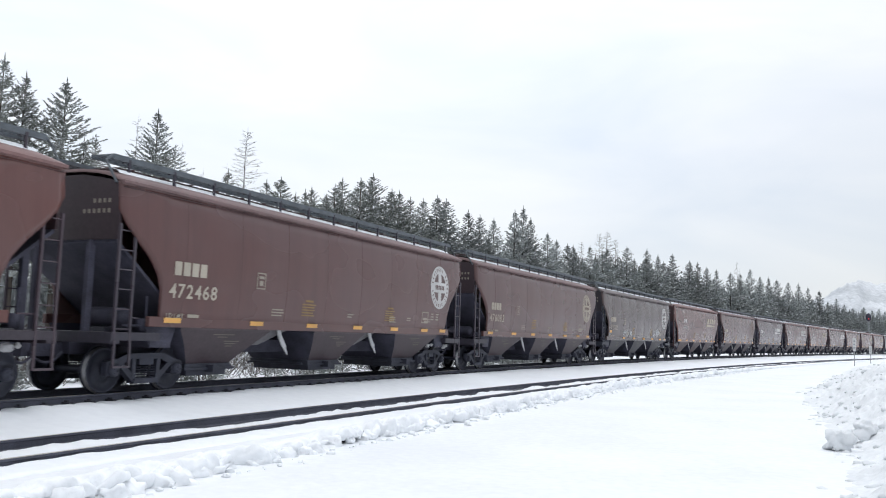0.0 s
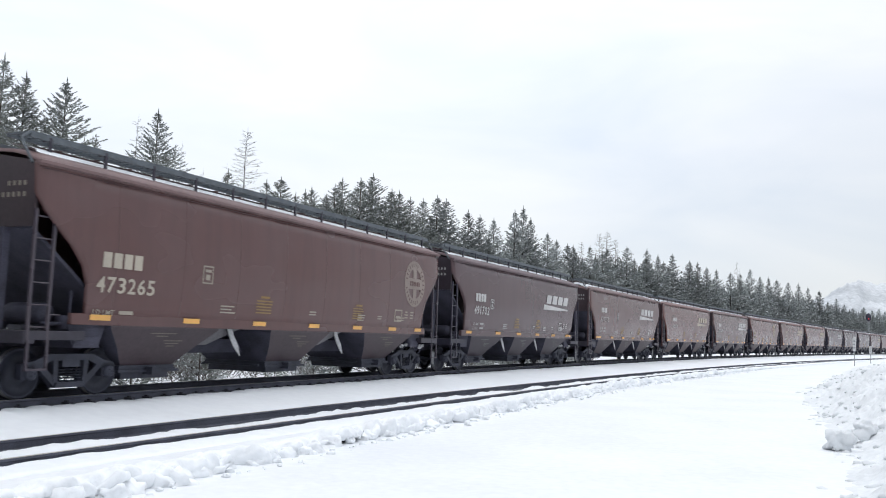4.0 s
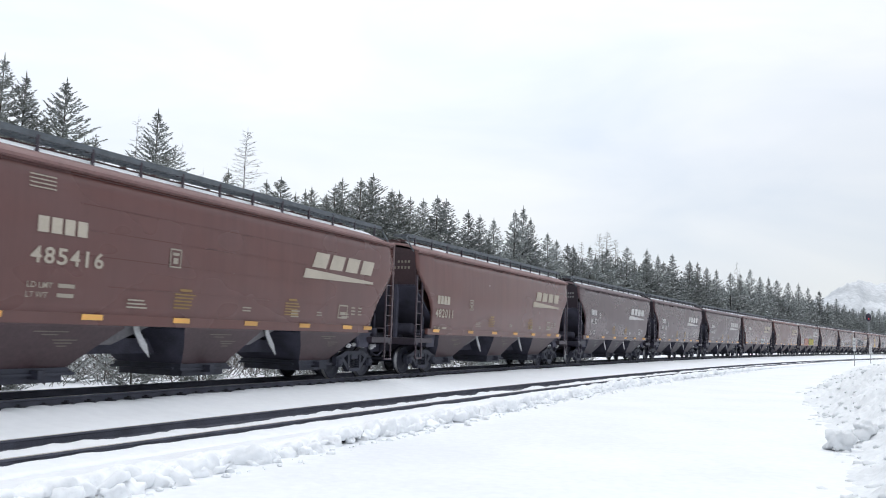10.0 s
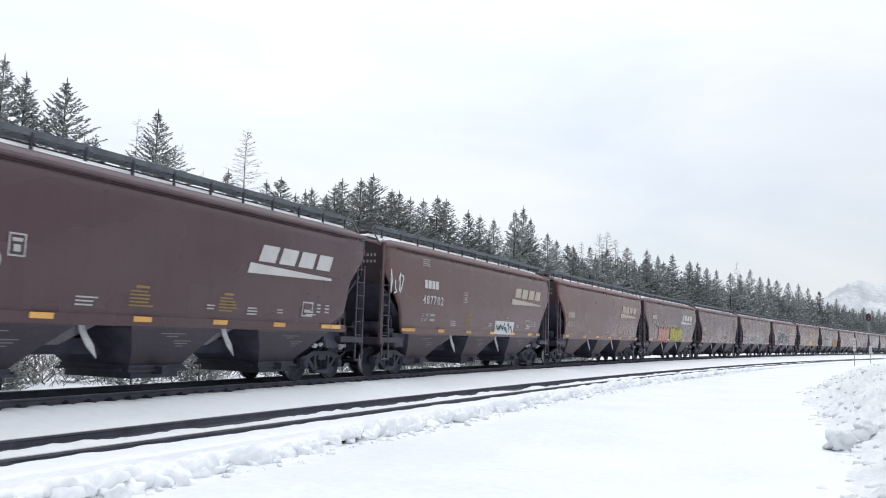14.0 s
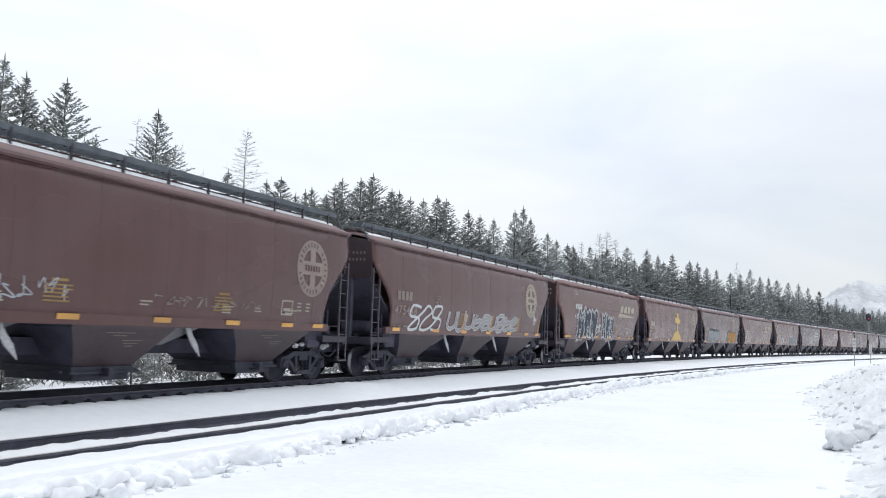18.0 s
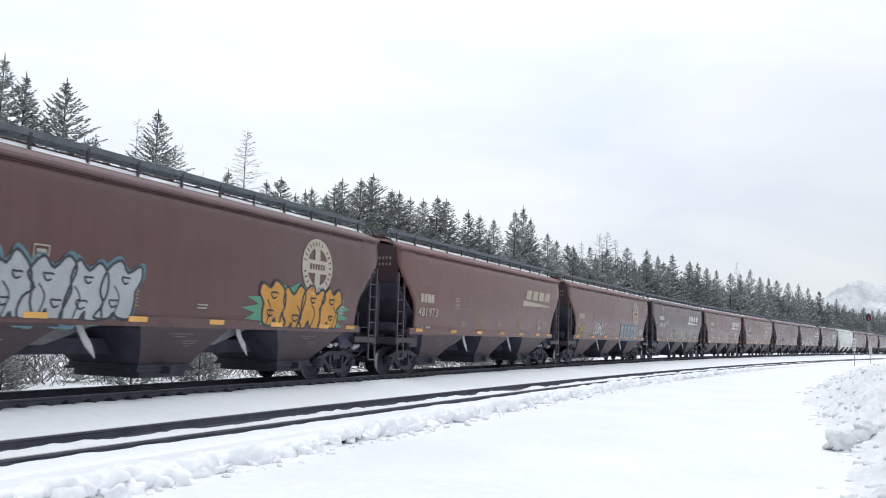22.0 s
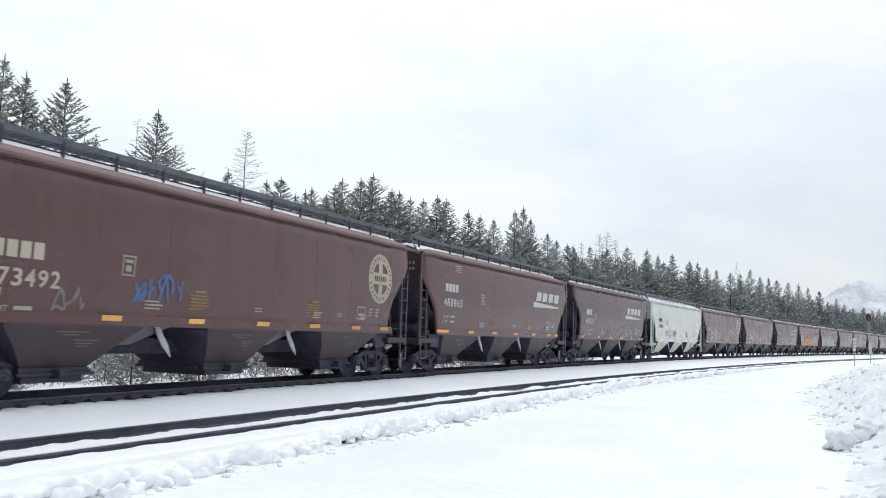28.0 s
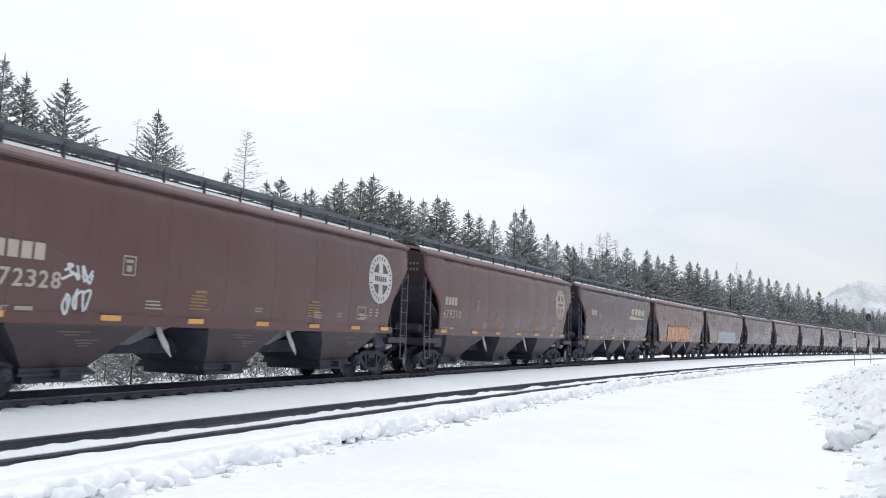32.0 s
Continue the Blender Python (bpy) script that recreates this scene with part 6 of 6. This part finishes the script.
# ---------------------------------------------------------------- brush behind the track
def twig_mesh(seed, stems=26, snow=0.4, tall=1.0):
    """A leafless bush of height about 1: forking stems with snow on some."""
    rnd = random.Random(seed)
    bm = bmesh.new()

    def grow(p, d, ln, r, depth):
        q = p + d * ln
        bar(bm, p, q, r, 3, r * 0.65)
        if rnd.random() < snow:
            bar(bm, p + Vector((0, 0, r * 1.2)), q + Vector((0, 0, r * 1.2)), r * 1.1, 3, r * 0.8, 1)
        if depth:
            for _ in range(rnd.randint(2, 3)):
                e = (d + Vector((rnd.uniform(-0.7, 0.7), rnd.uniform(-0.7, 0.7), rnd.uniform(-0.25, 0.5)))).normalized()
                grow(q, e, ln * rnd.uniform(0.55, 0.8), r * 0.62, depth - 1)

    for _ in range(stems):
        a = rnd.uniform(0, 6.28)
        d = Vector((math.cos(a) * 0.7, math.sin(a) * 0.7, rnd.uniform(0.5, 1.1))).normalized()
        grow(Vector((rnd.uniform(-0.5, 0.5), rnd.uniform(-0.3, 0.3), -0.05)), d, rnd.uniform(0.2, 0.42) * tall, 0.008, 2)
    return mesh_of("twigs", bm, [M_TWIG, M_TREESNOW])


BRUSH = [twig_mesh(i, 16 + 2 * i, 0.16) for i in range(4)]


def place(ob, x, y, turn, sx, sz, lift=0.0):
    z = float(ground_z(np.array([x]), np.array([y]))[0])
    ob.matrix_world = pose(x, y, z + lift, 0, 0, turn) @ Matrix.Diagonal((sx, sx, sz, 1))


def build_brush():
    rnd = random.Random(31)
    s = -16.0
    while s < 60:
        for row in range(4):
            off = -SIDE * 2 - 3.6 - row * 2.6 - rnd.uniform(0, 2.4)
            x, y, _ = on_line(s + rnd.uniform(-1, 1), off)
            b = tagged(new("bush", BRUSH[rnd.randrange(4)]), "leafless brown bush dusted with snow behind the track", "bush", "bushes behind the track")
            k = rnd.uniform(0.9, 1.6) * (1 + 0.35 * row)
            place(b, float(x), float(y), rnd.uniform(0, 360), k * 1.3, k)
        s += rnd.uniform(1.3, 2.1)
    for i in range(84):
        x, y, _ = on_line(-14 + 0.85 * i + rnd.uniform(-0.8, 0.8), -5.9 - rnd.uniform(0, 5.0))
        conifer(float(x), float(y), rnd.uniform(1.3, 2.8), 0, rnd.uniform(0, 360), rnd.uniform(1.1, 1.5), "small snow-laden young conifer behind the track", YOUNG[i % 2])


build_brush()


# ---------------------------------------------------------------- leafless larch and other bare trees
def larch_mesh(seed, reach=0.20, dense=140):
    rnd = random.Random(seed)
    bm = bmesh.new()
    p = Vector((0, 0, -0.01))
    for k in range(8):
        q = Vector((rnd.uniform(-0.004, 0.004), rnd.uniform(-0.004, 0.004), (k + 1) / 8))
        bar(bm, p, q, 0.006 * (1 - k / 8.3), 6, 0.006 * (1 - (k + 1) / 8.3))
        p = q
    for i in range(dense):
        f = 0.35 + 0.63 * (i / dense) ** 0.8
        a = rnd.uniform(0, 6.28)
        ln = reach * (1 - f) ** 0.85 * rnd.uniform(0.6, 1.1) + 0.012
        o, d = Vector((0, 0, f)), Vector((math.cos(a), math.sin(a), rnd.uniform(-0.12, 0.22) + 0.45 * f ** 4)).normalized()
        e = o + d * ln
        bar(bm, o, e, 0.0007, 3, 0.0003)
        for _ in range(7):
            t = rnd.uniform(0.25, 0.95)
            b = (d + Vector((rnd.uniform(-0.9, 0.9), rnd.uniform(-0.9, 0.9), rnd.uniform(-0.5, 0.6)))).normalized()
            bar(bm, o + d * ln * t, o + d * ln * t + b * ln * rnd.uniform(0.15, 0.35), 0.0004, 3, 0.0003)
    return mesh_of("branches", bm, M_TWIG)


def build_bare_trees():
    shapes = [larch_mesh(1), larch_mesh(2, 0.12, 90), larch_mesh(3, 0.2, 150)]
    for x, y, h, v in ((-15.73, 65.5, 17.3, 0), (-18.3, 57.5, 14.3, 1), (-20.7, 55.5, 15.6, 1), (-17.6, 60.5, 13.0, 1), (27.5, 148.0, 20.2, 2), (31.0, 151.0, 19.6, 2), (29.0, 148.6, 20.6, 0), (23.0, 140.0, 17.5, 2), (36.0, 160.0, 18.5, 1), (75.9, 216.8, 22.5, 1)):
        t = tagged(new("larch", shapes[v]), "bare leafless larch with thin branches", "larch tree", "trees behind the railway")
        place(t, x, y, v * 77 + x * 9, h * (1.3 if v == 0 else 1.05), h)


build_bare_trees()


# ---------------------------------------------------------------- lineside signal and markers
M_POST = mat("galvanised_post", (0.30, 0.31, 0.32), 0.5, metal=0.4, var=0.2, scale=20.0)
M_SIGN = mat("weathered_white_sign", (0.55, 0.55, 0.55), 0.6, var=0.15, scale=12.0)


def red_lens():
    m = bpy.data.materials.new("lit_red_lens")
    m.use_nodes = True
    p = m.node_tree.nodes["Principled BSDF"]
    p.inputs["Base Color"].default_value = (0.6, 0.02, 0.03, 1)
    p.inputs["Emission Color"].default_value, p.inputs["Emission Strength"].default_value = (1.0, 0.08, 0.10, 1), 0.7
    return m


def build_signal(x, y):
    sig = tagged(new("railway_signal"), "tall black railway signal showing a red light", "signal")
    z = float(ground_z(np.array([x]), np.array([y]))[0])
    sig.matrix_world = pose(x, y, z, 0, 0, -28)
    bm = bmesh.new()
    bar(bm, (0, 0, -0.2), (0, 0, 8.4), 0.09, 8)
    box(bm, -0.25, 0.25, -0.25, 0.25, -0.1, 0.35)
    part("mast", bm, M_POST, sig)
    bm = bmesh.new()
    pts = [(0.62 * math.cos(a) * (0.9 if abs(math.sin(a)) < 0.7 else 1), 8.6 + 0.95 * math.sin(a)) for a in [2 * math.pi * i / 16 for i in range(16)]]
    slab(bm, pts, -0.12, -0.06)
    box(bm, -0.28, 0.28, -0.06, 0.3, 7.9, 9.3)
    bmesh.ops.recalc_face_normals(bm, faces=bm.faces[:])
    head = part("signal_head", bm, M_BLACK, sig, "black oval backboard")
    bm = bmesh.new()
    bmesh.ops.create_uvsphere(bm, u_segments=14, v_segments=8, radius=0.13)
    for v in bm.verts:
        v.co = Vector((v.co.x, v.co.y * 0.4 - 0.16, v.co.z + 8.25))
    part("lamp", bm, red_lens(), head, "red lamp, lit")
    bm = bmesh.new()
    lathe(bm, [(0.30, -0.5), (0.31, -0.14), (0.29, -0.14)], n=14)
    for v in bm.verts:
        v.co.z += 8.25
    bmesh.ops.delete(bm, geom=[f for f in bm.faces if f.calc_center_median().z < 8.2], context="FACES")
    part("visor", bm, M_BLACK, head)


def build_marker(x, y, z0, plate_z, plate_h, plate_w, label, turn=-26):
    sign = tagged(new("lineside_sign"), label, "sign", "lineside signs")
    sign.matrix_world = pose(x, y, z0, 0, 0, turn)
    bm = bmesh.new()
    box(bm, -0.035, 0.035, -0.035, 0.035, -0.2, plate_z + plate_h * 0.5)
    part("post", bm, M_POST, sign)
    bm = bmesh.new()
    box(bm, -plate_w / 2, plate_w / 2, -0.055, -0.040, plate_z, plate_z + plate_h)
    bmesh.ops.bevel(bm, geom=bm.edges[:], offset=0.006, segments=1, affect="EDGES")
    plate = part("plate", bm, M_SIGN, sign, "white plate")
    bm = bmesh.new()
    for i in range(3):
        box(bm, -plate_w * 0.28, plate_w * 0.28, -0.062, -0.056, plate_z + plate_h * (0.2 + 0.25 * i), plate_z + plate_h * (0.32 + 0.25 * i))
    part("print", bm, M_POST, plate)


build_signal(101.1, 200.0)
build_marker(41.0, 84.0, -0.33, 1.30, 1.30, 0.27, "narrow white lineside board on a thin post")
build_marker(49.2, 97.0, -0.33, 1.00, 0.85, 0.30, "small weathered marker on a thin post")


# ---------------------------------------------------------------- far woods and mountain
# distance haze is mixed into this pale colour, along with frost
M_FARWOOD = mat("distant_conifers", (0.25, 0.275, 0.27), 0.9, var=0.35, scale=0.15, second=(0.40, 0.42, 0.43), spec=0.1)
M_ROCK = mat("snowy_mountainside", (0.46, 0.485, 0.51), 0.9, var=0.2, scale=0.03, stretch=(1.0, 0.3, 0.35), second=(0.72, 0.74, 0.76), spec=0.1)


def far_woods():
    """Ranks of pointed treetops behind the wood's edge, too many to count."""
    rnd = random.Random(41)
    verts, faces = [], []
    for i in range(3200):
        x = -45 + 330 * rnd.random()
        y = float(np.interp(x, EDGE_X, EDGE_Y)) + 6 + 40 * rnd.random() ** 1.5
        hgt = rnd.uniform(9, 13.5) + (3.5 if x > 25 else 0.5)
        if x < -14:
            hgt *= 0.55
        r = hgt * rnd.uniform(0.09, 0.14)
        z = 0.3
        for k in range(7):
            f0 = k / 7
            zz, rr = z + hgt * (0.12 + 0.88 * f0), r * (1 - f0) ** 0.8 + 0.05
            for j in range(6):
                a = rnd.uniform(0, 6.28)
                b = len(verts)
                c, s_ = math.cos(a), math.sin(a)
                t = hgt * 0.10
                verts += [(x, y, zz + t), (x + rr * c - 0.35 * rr * s_, y + rr * s_ + 0.35 * rr * c, zz - t * rnd.uniform(0, 0.8)), (x + rr * c + 0.35 * rr * s_, y + rr * s_ - 0.35 * rr * c, zz - t * rnd.uniform(0, 0.8))]
                faces.append((b, b + 1, b + 2))
        b = len(verts)
        verts += [(x - 0.12, y, z), (x + 0.12, y, z), (x, y, z + hgt)]
        faces.append((b, b + 1, b + 2))
    tagged(new("far_woods", raw_mesh("far_woods", verts, faces, M_FARWOOD)), "dense conifer woods in the distance, paled by frost and haze", "woods", kind="stuff")


far_woods()


def mountain():
    xs = np.linspace(900, 3300, 240)
    verts, faces = [], []
    depth = np.linspace(0, 1, 26)
    for x in xs:
        crest = float(np.interp(x, [900, 1250, 1323, 1404, 1465, 1525, 1581, 1700, 1900, 2300, 3300], [20, 95, 164, 207, 233, 237, 227, 236, 215, 190, 120])) * 1.167
        crest += 16 * (float(fbm(np.array([x * 0.02]), np.array([3.0]), 5)[0]) - 0.5) * 2 + 12 * (0.5 - abs(float(fbm(np.array([x * 0.035]), np.array([8.0]), 15)[0]) - 0.5) * 4)
        for d in depth:
            y = 2600 + 900 * d
            zz = crest * d**0.8 + 150 * d * (1 - d) * (0.35 - abs(float(fbm(np.array([x * 0.012 + d]), np.array([d * 3.0]), 9)[0]) - 0.5) * 3)
            verts.append((x * (y / 3000), y, zz))
    n = len(depth)
    for i in range(len(xs) - 1):
        for j in range(n - 1):
            faces.append((i * n + j, (i + 1) * n + j, (i + 1) * n + j + 1, i * n + j + 1))
    tagged(new("mountain", raw_mesh("mountain", verts, faces, M_ROCK, True)), "pale snow-covered mountain in the distance", "mountain", kind="structure")


mountain()


# ---------------------------------------------------------------- sleepers of the main track, each with its own edges
def build_ties():
    bm = bmesh.new()
    box(bm, -0.115, 0.115, -1.3, 1.3, -0.20, -0.165)
    bmesh.ops.bevel(bm, geom=bm.edges[:], offset=0.012, segments=1, affect="EDGES")
    me = mesh_of("tie", bm, M_TIE)
    cap = bmesh.new()
    box(cap, -0.10, 0.10, -1.29, -0.98, -0.165, -0.14)
    bmesh.ops.bevel(cap, geom=cap.edges[:], offset=0.02, segments=2, affect="EDGES")
    cme = mesh_of("snow_cap", cap, M_CRUST)
    clip = bmesh.new()
    box(clip, -0.045, 0.045, 0.80, 1.00, -0.17, -0.10)
    box(clip, -0.025, 0.025, 0.84, 0.92, -0.10, -0.07)
    bmesh.ops.bevel(clip, geom=clip.edges[:], offset=0.006, segments=1, affect="EDGES")
    clip_me = mesh_of("rail_clip", clip, M_TIE)
    rnd = random.Random(51)
    for i in range(290):
        s = -16 + i * 0.52
        x, y, p = on_line(s, -SIDE)
        t = part("tie", me, None, BED)
        t.matrix_world = pose(float(x), float(y), rnd.uniform(-0.01, 0.008), 0, 0, 90 - math.degrees(float(p)) + rnd.uniform(-1, 1))
        clip_ob = part("rail_clip", clip_me, None, t)
        clip_ob.rotation_euler.z = math.pi
        if rnd.random() < 0.15:
            c = part("snow_cap", cme, None, t)
            c.location = (0, rnd.uniform(-0.05, 0.05), 0)


build_ties()


def build_crib_snow():
    """Low lenses of snow that lie between the sleepers, just behind the near rail."""
    rnd = random.Random(57)
    bm = bmesh.new()
    for i in range(240):
        if rnd.random() < 0.18:
            continue
        s = -15.74 + i * 0.52 + rnd.uniform(-0.05, 0.05)
        got = bmesh.ops.create_icosphere(bm, subdivisions=2, radius=1.0)["verts"]
        o = Vector((rnd.uniform(0, 40), rnd.uniform(0, 40), 0))
        x, y, p = on_line(s, -1.22 + rnd.uniform(-0.08, 0.08))
        m = pose(float(x), float(y), -0.16, 0, 0, 90 - math.degrees(float(p))) @ Matrix.Diagonal((rnd.uniform(0.14, 0.24), rnd.uniform(0.14, 0.24), rnd.uniform(0.07, 0.11), 1))
        for v in got:
            v.co = m @ (v.co * (1 + 0.35 * noise.noise(v.co * 1.6 + o)))
    tagged(new("crib_snow", mesh_of("crib_snow", bm, M_CRUST, True)), "small heaps of snow between the sleepers", "snow", kind="stuff")


build_crib_snow()


# ---------------------------------------------------------------- what moves
def motions():
    for car, centre in CARS:
        rows = []
        for k in range(0, 33, 2):
            s = centre - travelled(float(k))
            a, b = on_line(s - 6.2, -SIDE), on_line(s + 6.2, -SIDE)
            x, y = (a[0] + b[0]) / 2, (a[1] + b[1]) / 2
            rows.append((float(k), pose(x, y, 0, 0, 0, math.degrees(math.atan2(b[1] - a[1], b[0] - a[0])))))
        walk(car, rows)
    # the wheels roll; all leading and all trailing wheelsets share their keys
    sets = [o for o in scene.objects if o.name.split(".")[0] == "wheelset"]
    for e in (-1, 1):
        same = [o for o in sets if o.location.x * e > 0]
        rows = []
        for f in range(0, 961):
            t = f / FPS
            rows.append((t, pose(e * 0.89, 0, 0.457, 0, -math.degrees(travelled(t) / 0.457), 0)))
        walk(same[0], rows)
        keys = same[0].animation_data
        for o in same[1:]:
            o.rotation_mode = "QUATERNION"
            mine = o.animation_data_create()
            mine.action, mine.action_slot = keys.action, keys.action_slot


motions()
